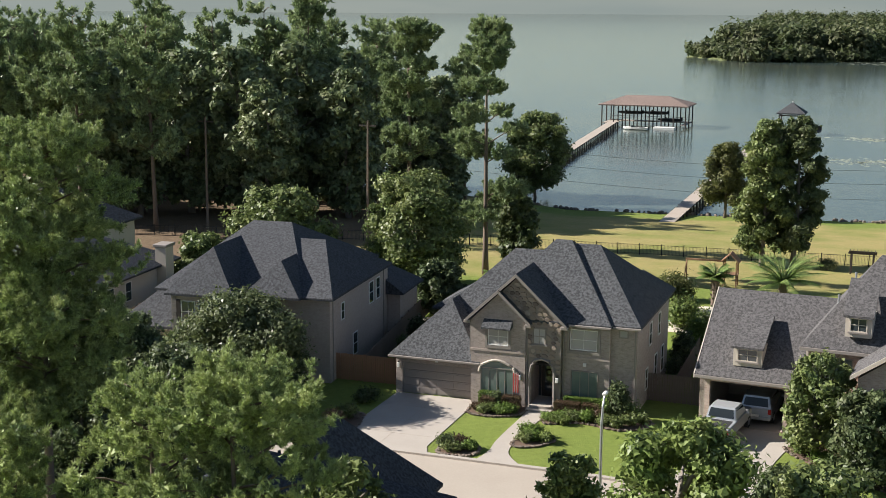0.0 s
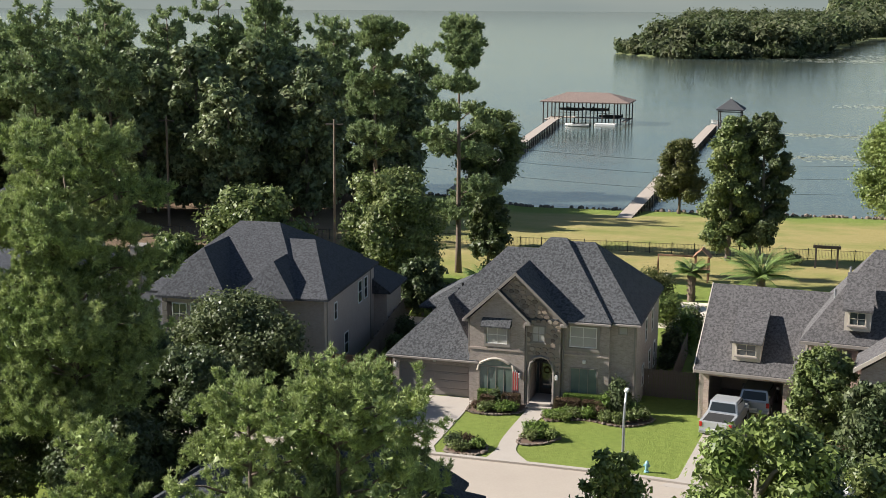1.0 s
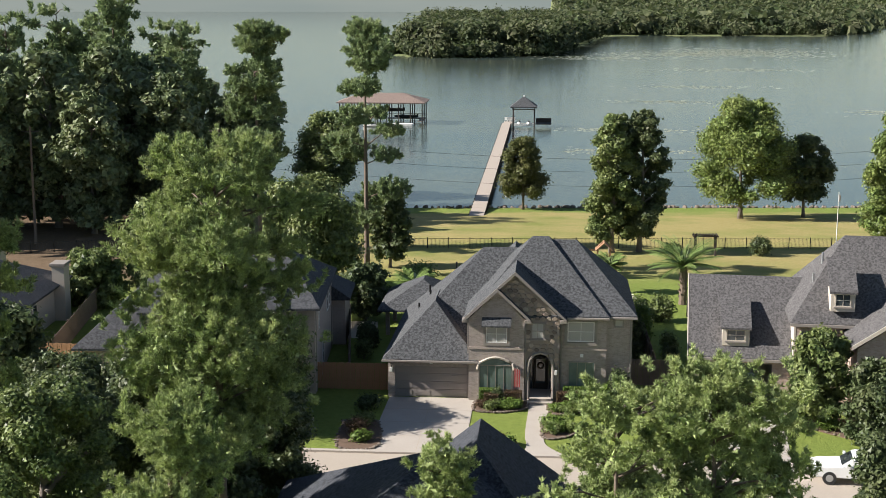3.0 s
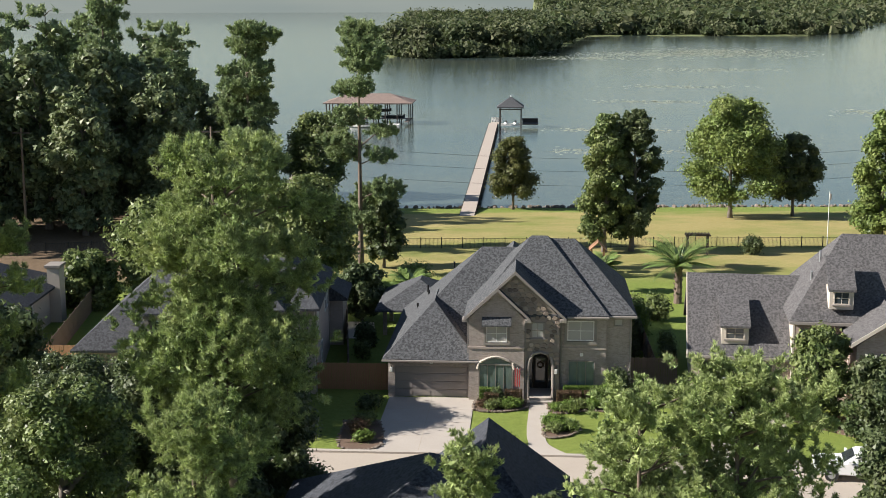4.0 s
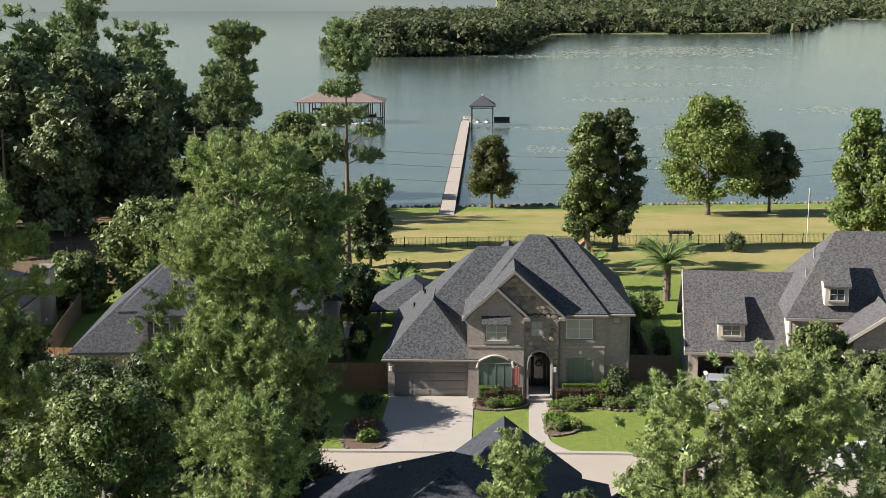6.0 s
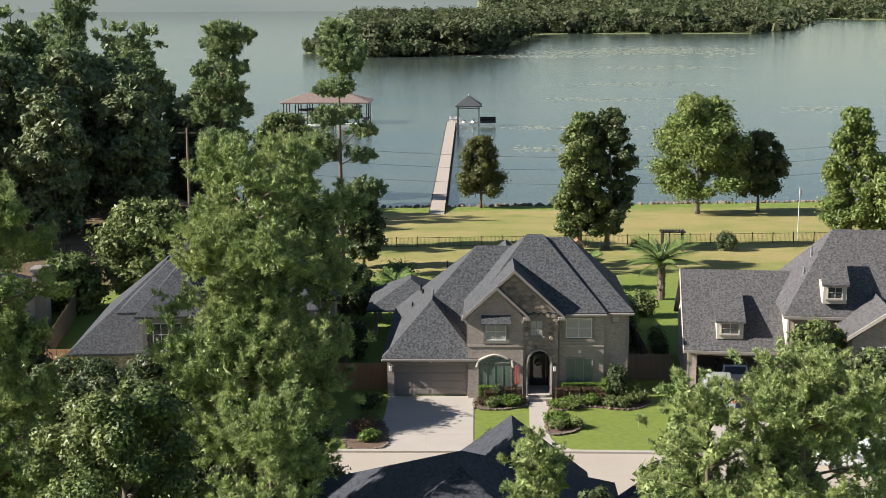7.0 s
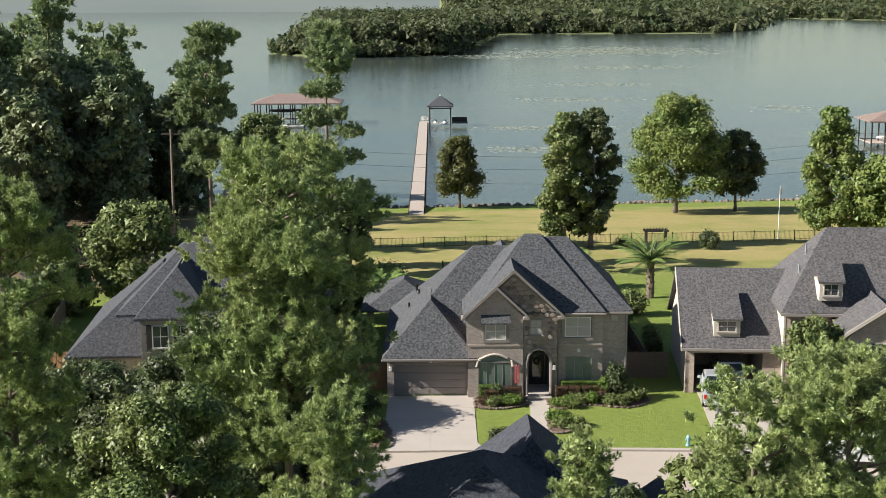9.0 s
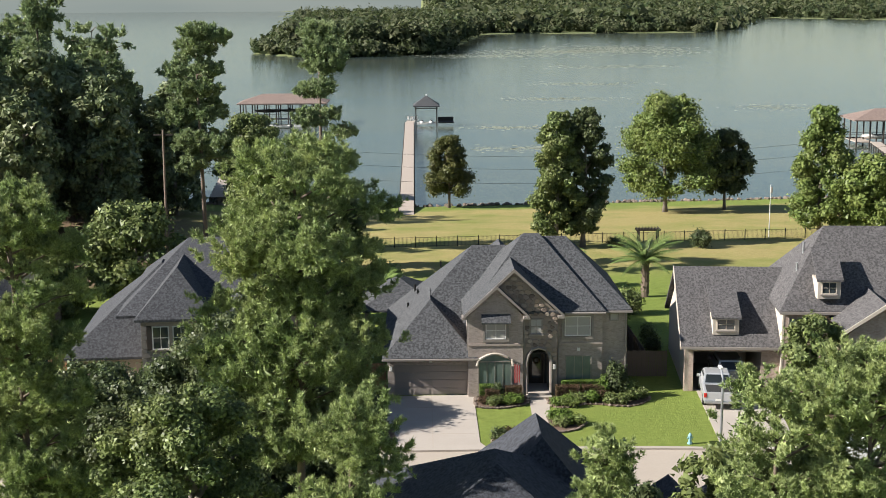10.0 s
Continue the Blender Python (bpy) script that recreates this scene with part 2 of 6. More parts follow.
LEAF_PALM = leafmat("palm_fronds", (0.112, 0.180, 0.050), (0.241, 0.338, 0.100), (0.315, 0.358, 0.133))
LEAF_HEDGE = leafmat("hedge_leaves", (0.078, 0.140, 0.029), (0.189, 0.282, 0.057), (0.238, 0.298, 0.071))
LEAF_RED = leafmat("russet_hedge_leaves", (0.085, 0.045, 0.034), (0.15, 0.085, 0.06), (0.11, 0.10, 0.045))
LEAF_ISLAND = leafmat("marsh_scrub", (0.016, 0.030, 0.011), (0.070, 0.105, 0.036), (0.230, 0.215, 0.120), 0.7, 0.045, 0.6)

# ---- building helpers ----
def thing(name, at, label, category, group="", kind="", turn=0):
    e = new(name)
    e.matrix_world = pose(*at, 0, 0, turn)
    e.empty_display_size = 0.3
    return tagged(e, label, category, group, kind)


def wall_uv(me):
    """Lays the texture flat on every face, in metres: along the level line and up the slope."""
    uv = me.uv_layers.new(name="UVMap").data
    for p in me.polygons:
        n = p.normal
        u = Vector((-n.y, n.x, 0))
        u = u.normalized() if u.length > 1e-3 else Vector((1, 0, 0))
        v = n.cross(u)
        for li in p.loop_indices:
            co = me.vertices[me.loops[li].vertex_index].co
            uv[li].uv = (co.dot(u), co.dot(v))


def part(name, bm, material, parent=None, label="", uv=True, smooth=False):
    """Links a bmesh as one mesh object under a thing or a part (or on its own)."""
    me = bpy.data.meshes.new(name)
    bmesh.ops.recalc_face_normals(bm, faces=bm.faces)
    bm.to_mesh(me)
    bm.free()
    if uv:
        wall_uv(me)
    if smooth:
        me.polygons.foreach_set("use_smooth", [True] * len(me.polygons))
    me.materials.append(material)
    ob = new(name, me)
    if parent:
        ob.parent = parent
    if label:
        ob["label"] = label
    return ob


def boxes(*items, bevel=0.0):
    """A bmesh of boxes, each (x0, x1, y0, y1, z0, z1)."""
    bm = bmesh.new()
    for x0, x1, y0, y1, z0, z1 in items:
        m = Matrix.LocRotScale(((x0 + x1) / 2, (y0 + y1) / 2, (z0 + z1) / 2), None, (abs(x1 - x0), abs(y1 - y0), abs(z1 - z0)))
        bmesh.ops.create_cube(bm, size=1, matrix=m)
    if bevel:
        bmesh.ops.bevel(bm, geom=bm.edges[:], offset=bevel, segments=1, affect="EDGES")
    return bm


def prism(outline, y0, y1):
    """A bmesh: an outline in x and z, pushed from y0 to y1."""
    bm = bmesh.new()
    a = [bm.verts.new((x, y0, z)) for x, z in outline]
    b = [bm.verts.new((x, y1, z)) for x, z in outline]
    bm.faces.new(a)
    bm.faces.new(b[::-1])
    for i in range(len(a)):
        j = (i + 1) % len(a)
        bm.faces.new((a[i], a[j], b[j], b[i]))
    return bm


def slab(outline, z0, z1):
    """A bmesh: an outline in x and y, pushed from z0 to z1."""
    bm = bmesh.new()
    a = [bm.verts.new((x, y, z0)) for x, y in outline]
    b = [bm.verts.new((x, y, z1)) for x, y in outline]
    bm.faces.new(a)
    bm.faces.new(b[::-1])
    for i in range(len(a)):
        j = (i + 1) % len(a)
        bm.faces.new((a[i], a[j], b[j], b[i]))
    return bm


def roof_solid(x0, x1, y0, y1, ze, left=0, right=0, front=0, back=0, drop=0.16, top=20.0):
    """A hipped or gabled roof body over the eaves rectangle: each side has its rise per metre, 0 is an upright end."""
    bm = boxes((x0, x1, y0, y1, ze - drop, ze + top))
    for on, co, n in ((left, (x0, 0, ze), (-left, 0, 1)), (right, (x1, 0, ze), (right, 0, 1)),
                      (front, (0, y0, ze), (0, -front, 1)), (back, (0, y1, ze), (0, back, 1))):
        if on:
            r = bmesh.ops.bisect_plane(bm, geom=bm.verts[:] + bm.edges[:] + bm.faces[:], plane_co=co, plane_no=n, clear_outer=True)
            cut = [e for e in r["geom_cut"] if isinstance(e, bmesh.types.BMEdge)]
            bmesh.ops.contextual_create(bm, geom=cut)
    return bm


def tube(bm, pts, radii, sides=7):
    """A tapered tube along points."""
    rings = []
    for i, p in enumerate(pts):
        d = (Vector(pts[min(i + 1, len(pts) - 1)]) - Vector(pts[max(i - 1, 0)])).normalized()
        a = d.orthogonal().normalized()
        b = d.cross(a)
        rings.append([bm.verts.new(Vector(p) + (a * math.cos(2 * math.pi * k / sides) + b * math.sin(2 * math.pi * k / sides)) * radii[i]) for k in range(sides)])
    for r0, r1 in zip(rings, rings[1:]):
        for k in range(sides):
            bm.faces.new((r0[k], r0[(k + 1) % sides], r1[(k + 1) % sides], r1[k]))
    bm.faces.new(rings[0][::-1])
    bm.faces.new(rings[-1])


def ground_z(x, y):
    """The lot is level, then falls gently to the lake; the bank runs slightly askew to the street."""
    pts = ((26, 0.0), (54.5, -1.15), (77.5, -2.35), (94.5, -3.7), (106, -4.6), (111.7, -5.05), (118.6, -5.9), (136, -7.7))
    shore = y - 0.085 * x if y > 0 else y
    u = x + 0.15 * y
    if u < 0:
        shore -= min(17, -u * 0.55) * (1 if y > 64 else max(0, (y - 32) / 32))
    if shore <= 26:
        return 0.0
    for (a, za), (b, zb) in zip(pts, pts[1:]):
        if shore <= b:
            return za + (zb - za) * (shore - a) / (b - a)
    return -7.7


# ---- plants ----
def leaf_mesh(name, centres, normals, size, rng, aspect=0.6, tri=False, droop=0.0):
    """Small leaf clumps as bent quads at the given points; normals give their lean."""
    n = len(centres)
    nrm = normals + rng.normal(0, 0.55, (n, 3))
    nrm[:, 2] -= droop
    nrm /= np.linalg.norm(nrm, axis=1)[:, None] + 1e-9
    up = rng.normal(0, 1, (n, 3))
    a = np.cross(nrm, up)
    a /= np.linalg.norm(a, axis=1)[:, None] + 1e-9
    b = np.cross(nrm, a)
    s = (size * rng.uniform(0.6, 1.35, n))[:, None]
    a, b = a * s, b * s * aspect
    bend = nrm * s * 0.25
    if tri:
        v = np.stack([centres - a * 0.5 - b * 0.5, centres - a * 0.5 + b * 0.5, centres + a * 0.75], 1).reshape(-1, 3)
        k = 3
    else:
        v = np.stack([centres - a * 0.6 - bend, centres + b * 0.5, centres + a * 0.6 - bend, centres - b * 0.5], 1).reshape(-1, 3)
        k = 4
    me = bpy.data.meshes.new(name)
    me.vertices.add(len(v))
    me.vertices.foreach_set("co", v.astype(np.float32).ravel())
    me.loops.add(n * k)
    me.loops.foreach_set("vertex_index", np.arange(n * k, dtype=np.int32))
    me.polygons.add(n)
    me.polygons.foreach_set("loop_start", np.arange(0, n * k, k, dtype=np.int32))
    me.update(calc_edges=True)
    return me


def clump_points(blobs, count, rng, shell=0.55):
    """Points in a set of flattened blobs (x, y, z, r, rz), thicker towards their skin, with the way out of each blob."""
    blobs = np.array(blobs, float)
    w = blobs[:, 3] ** 2
    idx = rng.choice(len(blobs), count, p=w / w.sum())
    d = rng.normal(0, 1, (count, 3))
    d /= np.linalg.norm(d, axis=1)[:, None]
    r = (shell + (1 - shell) * rng.uniform(0, 1, count)) * (1 + rng.normal(0, 0.26, count))
    c = blobs[idx]
    p = c[:, :3] + d * r[:, None] * np.stack([c[:, 3], c[:, 3], c[:, 4]], 1)
    n = d.copy()
    n[:, 2] += 0.35
    return p, n


def make_crown(name, blobs, count, size, mat, seed, parent=None, aspect=0.6, tri=False, droop=0.0, shell=0.5, core=0.16):
    """A crown of small leaves round its lumps, with a core of larger, shaded leaf masses inside each lump."""
    rng = np.random.default_rng(seed)
    p, n = clump_points(blobs, count, rng, shell)
    size = np.full(len(p), size)
    if core:
        inner = [(b[0], b[1], b[2], b[3] * 0.55, b[4] * 0.55) for b in blobs]
        q, m = clump_points(inner, int(count * core), rng, 0.3)
        p, n, size = np.concatenate([p, q]), np.concatenate([n, m]), np.concatenate([size, np.full(len(q), size[0] * 1.9)])
    me = leaf_mesh(name, p, n, size, rng, aspect, tri, droop)
    me.materials.append(mat)
    ob = new(name, me)
    if parent:
        ob.parent = parent
    return ob


def broad_blobs(h, w, base, rng, count=44, lump=0.17, taper=0.42):
    """Lumps of a crown between the heights base and h; taper is the height, as a share, of its widest part."""
    out = []
    for i in range(count):
        t = (i + 0.5) / count
        k = math.sqrt(max(0.03, 1 - (abs(t - taper) / (1.02 - taper if t > taper else taper + 0.18)) ** 2.0))
        a = i * 2.39996 + rng.uniform(-0.6, 0.6)
        rr = w * 0.5 * k * math.sqrt(rng.uniform(0.05, 1)) * 0.85
        r = w * lump * rng.uniform(0.5, 1.35) * (0.5 + 0.5 * k)
        out.append((rr * math.cos(a), rr * math.sin(a), min(base + (h - base) * t, h - r * 0.6), r, r * rng.uniform(0.6, 0.95)))
    return out


def trunk_and_limbs(h, base, w, r, rng, blobs, lean=0.03, limbs=9, sides=8):
    bm = bmesh.new()
    ax, ay = rng.uniform(-lean, lean), rng.uniform(-lean, lean)
    top = base + (h - base) * 0.72
    pts = [(ax * z + 0.12 * math.sin(z * 0.5), ay * z + 0.12 * math.cos(z * 0.43) - 0.12, z) for z in np.linspace(-0.3, top, 9)]
    tube(bm, pts, [r * 1.35 if i == 0 else r * (1 - 0.085 * i) for i in range(9)], sides)
    for i in range(min(limbs, len(blobs))):
        b = blobs[int(i * len(blobs) / limbs)]
        z0 = max(base * 0.75, min(top * 0.97, b[2] - 0.35 * math.hypot(b[0], b[1]) - 0.5))
        s = (ax * z0, ay * z0, z0)
        m = tuple((s[k] + b[k]) / 2 + (0.25 if k == 2 else 0) for k in range(3))
        tube(bm, [s, m, b[:3]], [r * 0.42, r * 0.27, r * 0.08], 5)
    return bm


def broad_tree(name, at, h, w, base, count, size, leaf, bark, label, seed, group="", lumps=85, lump=0.125, taper=0.42, aspect=0.6, shell=0.5, category="tree"):
    rng = np.random.default_rng(seed)
    t = thing(name, at, label, category, group, turn=float(rng.uniform(0, 360)))
    blobs = broad_blobs(h, w, base, rng, lumps, lump, taper)
    part("trunk", trunk_and_limbs(h, base, w, 0.018 * h + 0.03, rng, blobs), bark, t, uv=False, smooth=True)
    make_crown("crown", blobs, int(count * 1.25), size, leaf, seed + 7, t, 0.95, tri=True, shell=shell)
    return t


def pine_blobs(h, w, base, rng, tiers=9, per=4, r0=0.2, dome=0.5, flat=0.6):
    """Ragged masses of needles round the upper trunk; dome is the height, as a share, of the widest part, flat their thickness."""
    out = []
    for i in range(tiers):
        t = (i + rng.uniform(-0.3, 0.3)) / (tiers - 1)
        t = min(1, max(0, t))
        z = base + (h - base) * t
        k = math.sqrt(max(0.06, 1 - (abs(t - dome) / (1.06 - dome if t > dome else dome + 0.25)) ** 2.4))
        turn = rng.uniform(0, 6.283)
        for j in range(per if t < 0.93 else max(2, per // 2)):
            a = turn + (j + rng.uniform(-0.35, 0.35)) * 6.283 / per
            r = w * r0 * rng.uniform(0.55, 1.25) * (0.6 + 0.4 * k)
            rr = max(0.0, w * 0.5 * k * math.sqrt(rng.uniform(0.12, 1.0)) - r * 0.5)
            out.append((rr * math.cos(a), rr * math.sin(a), min(h - flat * r, z + rng.uniform(-0.6, 0.6)), r, r * flat * rng.uniform(0.8, 1.2)))
    return out


def tuft_mesh(name, centres, normals, length, width, per, rng, inner=None, inner_size=0.5):
    """Bunches of needles: thin blades that spray out of each point, and coarse shaded masses at the inner points."""
    n = len(centres)
    c = np.repeat(centres, per, 0)
    d = np.repeat(normals, per, 0) * 0.7 + rng.normal(0, 0.62, (n * per, 3))
    d[:, 2] += 0.35
    d /= np.linalg.norm(d, axis=1)[:, None]
    side = np.cross(d, rng.normal(0, 1, (n * per, 3)))
    side /= np.linalg.norm(side, axis=1)[:, None] + 1e-9
    ln = length * rng.uniform(0.6, 1.2, n * per)[:, None]
    v = np.stack([c + d * ln * 0.15 - side * width * 0.5, c + d * ln * 0.15 + side * width * 0.5, c + d * ln], 1).reshape(-1, 3)
    if inner is not None:
        a, b = rng.normal(0, 1, (2, len(inner), 3)) * inner_size * 0.6
        v = np.concatenate([v, np.stack([inner - a * 0.5, inner + a * 0.5, inner + b], 1).reshape(-1, 3)])
    m = len(v) // 3
    me = bpy.data.meshes.new(name)
    me.vertices.add(len(v))
    me.vertices.foreach_set("co", v.astype(np.float32).ravel())
    me.loops.add(m * 3)
    me.loops.foreach_set("vertex_index", np.arange(m * 3, dtype=np.int32))
    me.polygons.add(m)
    me.polygons.foreach_set("loop_start", np.arange(0, m * 3, 3, dtype=np.int32))
    me.update(calc_edges=True)
    return me


def pine(name, at, h, w, base, count, size, leaf, label, seed, tiers=9, per=4, r0=0.2, group="", aspect=0.35, lean=0.02, category="pine tree", blades=22, spread=1.25, dome=0.5, flat=0.6):
    """count: how many bunches of needles; size: the length of a needle bunch."""
    rng = np.random.default_rng(seed)
    t = thing(name, at, label, category, group, turn=float(rng.uniform(0, 360)))
    blobs = pine_blobs(h, w, base, rng, tiers, per, r0, dome, flat)
    bm = bmesh.new()
    ax, ay = rng.uniform(-lean, lean), rng.uniform(-lean, lean)
    r = 0.010 * h + 0.05
    zs = np.linspace(-0.3, h * 0.96, 9)
    tube(bm, [(ax * z, ay * z, z) for z in zs], [r * (1.25 if i == 0 else 1 - 0.105 * i) for i in range(9)], 8)
    for b in blobs:
        z0 = b[2] - 0.25 * math.hypot(b[0], b[1]) - 0.2
        tube(bm, [(ax * z0, ay * z0, z0), (b[0] * 0.6, b[1] * 0.6, b[2] - 0.15), b[:3]], [r * 0.26, r * 0.15, r * 0.05], 4)
    part("trunk", bm, BARK, t, uv=False, smooth=True)
    # sprays at the branch ends, each a candle of a dozen bunches that bends upwards and outwards
    c, cn = clump_points(blobs, max(8, count // 12), rng, 0.6)
    axis = cn * 0.8 + rng.normal(0, 0.3, cn.shape)
    axis[:, 2] += 0.5
    axis /= np.linalg.norm(axis, axis=1)[:, None]
    ax12 = np.repeat(axis, 12, 0)
    p = np.repeat(c, 12, 0) + ax12 * (size * spread * 1.3) * rng.uniform(-0.35, 1, (len(c) * 12, 1)) + rng.normal(0, size * 0.28, (len(c) * 12, 3))
    inner, _ = clump_points([(b[0], b[1], b[2] - 0.1 * b[4], b[3] * 0.55, b[4] * 0.5) for b in blobs], max(60, count * 3 // 4), rng, 0.2)
    me = tuft_mesh("crown", p, ax12 * 0.9, size, size * aspect, blades, rng, inner, size * 0.85)
    me.materials.append(leaf)
    new("crown", me).parent = t
    return t


def shrub(name, at, w, d, h, leaf, label, seed, group="", count=700, size=0.14, category="shrub", lumps=7, turn=0):
    rng = np.random.default_rng(seed)
    t = thing(name, at, label, category, group, turn=turn)
    blobs = [(rng.uniform(-0.3, 0.3) * w, rng.uniform(-0.3, 0.3) * d, h * rng.uniform(0.35, 0.6), 0.3 * min(w, d) + 0.08, h * 0.42) for _ in range(lumps)]
    blobs += [(x, 0, h * 0.5, min(w, d) * 0.42, h * 0.48) for x in np.linspace(-w / 2 + min(w, d) * 0.42, w / 2 - min(w, d) * 0.42, max(1, int(w / min(w, d) + 0.6)))]
    bm = bmesh.new()
    for b in blobs[:5]:
        tube(bm, [(0, 0, -0.1), (b[0] * 0.5, b[1] * 0.5, h * 0.3), b[:3]], [0.03, 0.02, 0.008], 4)
    part("stem", bm, BARK, t, uv=False)
    make_crown("foliage", blobs, count, size, leaf, seed + 5, t, 0.6, shell=0.6)
    return t

# ---- ground and lake ----
SPIT = [(-96, 690), (-74, 650), (-50, 634), (-20, 645), (8, 668), (36, 867), (56, 1074), (95, 1110), (130, 1093), (253, 1095), (290, 1200), (394, 1568), (515, 1914), (570, 1750), (640, 1560), (1600, 1350), (9000, 1300), (9000, 16000), (-9000, 16000), (-9000, 9200), (-3000, 9000), (-900, 7400), (-480, 4200), (-280, 2600), (-180, 1700), (-130, 1200), (-108, 820)]


def in_poly(x, y, poly):
    inside = False
    for (x0, y0), (x1, y1) in zip(poly, poly[1:] + poly[:1]):
        if (y0 > y) != (y1 > y) and x < x0 + (y - y0) * (x1 - x0) / (y1 - y0):
            inside = not inside
    return inside


def terrain(x, y):
    if y - 0.085 * x < 140:
        return ground_z(x, y)
    if y > 500 and in_poly(x, y, SPIT):
        rise = max(0.0, y - 2100) * 0.02 if x > 0 else max(0.0, y - 9300) * 0.05
        return -4.8 + min(rise, 75) + 0.3 * noise.noise((x * 0.01, y * 0.01, 0))
    return -7.7


def build_ground():
    xs = [-9000, -5000, -3000, -1900, -1200, -800, -500, -360, -260, -200] + list(np.arange(-184, -92, 8.0)) + list(np.arange(-92, 96, 4.0)) + [100, 108, 116, 124, 140] + list(np.arange(152, 680, 16.0)) + [700, 800, 950, 1200, 1600, 2200, 3000, 4500, 6500, 9000]
    ys = [-400, -250, -160, -110, -80] + list(np.arange(-60, 150, 3.0)) + [160, 200, 300, 420, 520, 580, 610] + list(np.arange(624, 1240, 14.0)) + list(np.arange(1260, 2100, 40.0)) + list(np.arange(2150, 3200, 120.0)) + [3500, 4000, 4800, 6000, 7500, 9000, 9600, 11000, 13500, 16000]
    bm = bmesh.new()
    grid = [[bm.verts.new((x, y, terrain(x, y))) for x in xs] for y in ys]
    for r0, r1 in zip(grid, grid[1:]):
        for i in range(len(xs) - 1):
            bm.faces.new((r0[i], r0[i + 1], r1[i + 1], r1[i]))
    ob = part("ground", bm, GROUND, uv=False, smooth=True)
    return tagged(ob, "mown green and straw-coloured grass ground sloping to the lake", "ground", kind="structure")


build_ground()
bm = bmesh.new()
xs = np.linspace(-9000, 9000, 30)
ys = np.linspace(100, 16000, 30)
g = [[bm.verts.new((x, y, -5.2)) for x in xs] for y in ys]
for r0, r1 in zip(g, g[1:]):
    for i in range(29):
        bm.faces.new((r0[i], r0[i + 1], r1[i + 1], r1[i]))
tagged(part("water", bm, WATER, uv=False), "wide murky green lake with light ripples", "lake", kind="structure")

# ---- street, drives and paths ----
def curve_line(pts, n=40):
    """A smooth line through points in the plan."""
    p = [Vector(q) for q in pts]
    out = []
    for i in range(n + 1):
        t = i / n * (len(p) - 1)
        k = min(int(t), len(p) - 2)
        u = t - k
        a, b, c, d = p[max(k - 1, 0)], p[k], p[k + 1], p[min(k + 2, len(p) - 1)]
        out.append(0.5 * (2 * b + (c - a) * u + (2 * a - 5 * b + 4 * c - d) * u * u + (3 * b - a - 3 * c + d) * u ** 3))
    return out


def strip(line_a, line_b, z, depth):
    """A paved strip between two lines in the plan, with a thickness."""
    bm = bmesh.new()
    for i in range(len(line_a) - 1):
        a0, a1, b0, b1 = line_a[i], line_a[i + 1], line_b[i], line_b[i + 1]
        v = [bm.verts.new((p[0], p[1], zz)) for zz in (z, z - depth) for p in (a0, a1, b1, b0)]
        bm.faces.new(v[:4])
        bm.faces.new(v[7:3:-1])
        for j in range(4):
            bm.faces.new((v[j], v[4 + j], v[4 + (j + 1) % 4], v[(j + 1) % 4]))
    bmesh.ops.remove_doubles(bm, verts=bm.verts[:], dist=0.001)
    return bm


KERB_N = curve_line([(-119.41, -4.81), (-41.98, -10.53), (-8.42, -11.06), (6.61, -11.00), (15.31, -11.08), (21.06, -11.54), (27.69, -12.06), (40.05, -14.83), (59.28, -23.07)], 64)
KERB_S = curve_line([(-121.92, -13.51), (-41.12, -18.86), (-7.27, -19.18), (7.74, -19.13), (14.50, -19.28), (19.30, -19.75), (25.01, -20.52), (36.43, -23.85), (53.62, -32.92)], 64)
tagged(part("road", strip(KERB_N, KERB_S, 0.03, 0.2), CONCRETE_OLD, uv=False), "pale worn concrete residential street", "road", kind="structure")


def kerb(line, side):
    out = [p + Vector((0, side * 0.32)) for p in line]
    return strip(line, out, 0.15, 0.3)


tagged(part("kerb_north", kerb(KERB_N, 1), CONCRETE, uv=False), "low pale concrete kerb", "kerb", kind="structure")
tagged(part("kerb_south", kerb(KERB_S, -1), CONCRETE, uv=False), "low pale concrete kerb", "kerb", kind="structure")


# ---- houses ----
def window(parent, x0, x1, z0, z1, y, sash=1, inner=None, frame_mat=None, cols=2, sill=True, depth=0.1):
    """A window in a wall that faces -y at y: frame, panes, bars and sill."""
    fm = frame_mat or WHITE
    w = part("window", boxes((x0 - 0.06, x1 + 0.06, y - 0.03, y + 0.05, z0 - 0.06, z0), (x0 - 0.06, x1 + 0.06, y - 0.03, y + 0.05, z1, z1 + 0.06),
                             (x0 - 0.06, x0, y - 0.03, y + 0.05, z0, z1), (x1, x1 + 0.06, y - 0.03, y + 0.05, z0, z1)), fm, parent)
    cw = (x1 - x0) / cols
    for i in range(cols):
        part("pane", boxes((x0 + cw * i + 0.02, x0 + cw * (i + 1) - 0.02, y + 0.015, y + 0.03, z0, z1)), inner or GLASS, w)
    bars = [(x0 + cw * i - 0.02, x0 + cw * i + 0.02, y - 0.005, y + 0.03, z0, z1) for i in range(1, cols)]
    zm = (z0 + z1) / 2
    if sash:
        bars.append((x0, x1, y - 0.005, y + 0.03, zm - 0.02, zm + 0.02))
    if bars:
        part("glazing_bar", boxes(*bars), fm, w)
    if sill:
        part("sill", boxes((x0 - 0.14, x1 + 0.14, y - 0.09, y + 0.03, z0 - 0.15, z0 - 0.062)), TRIM, w)
    return w


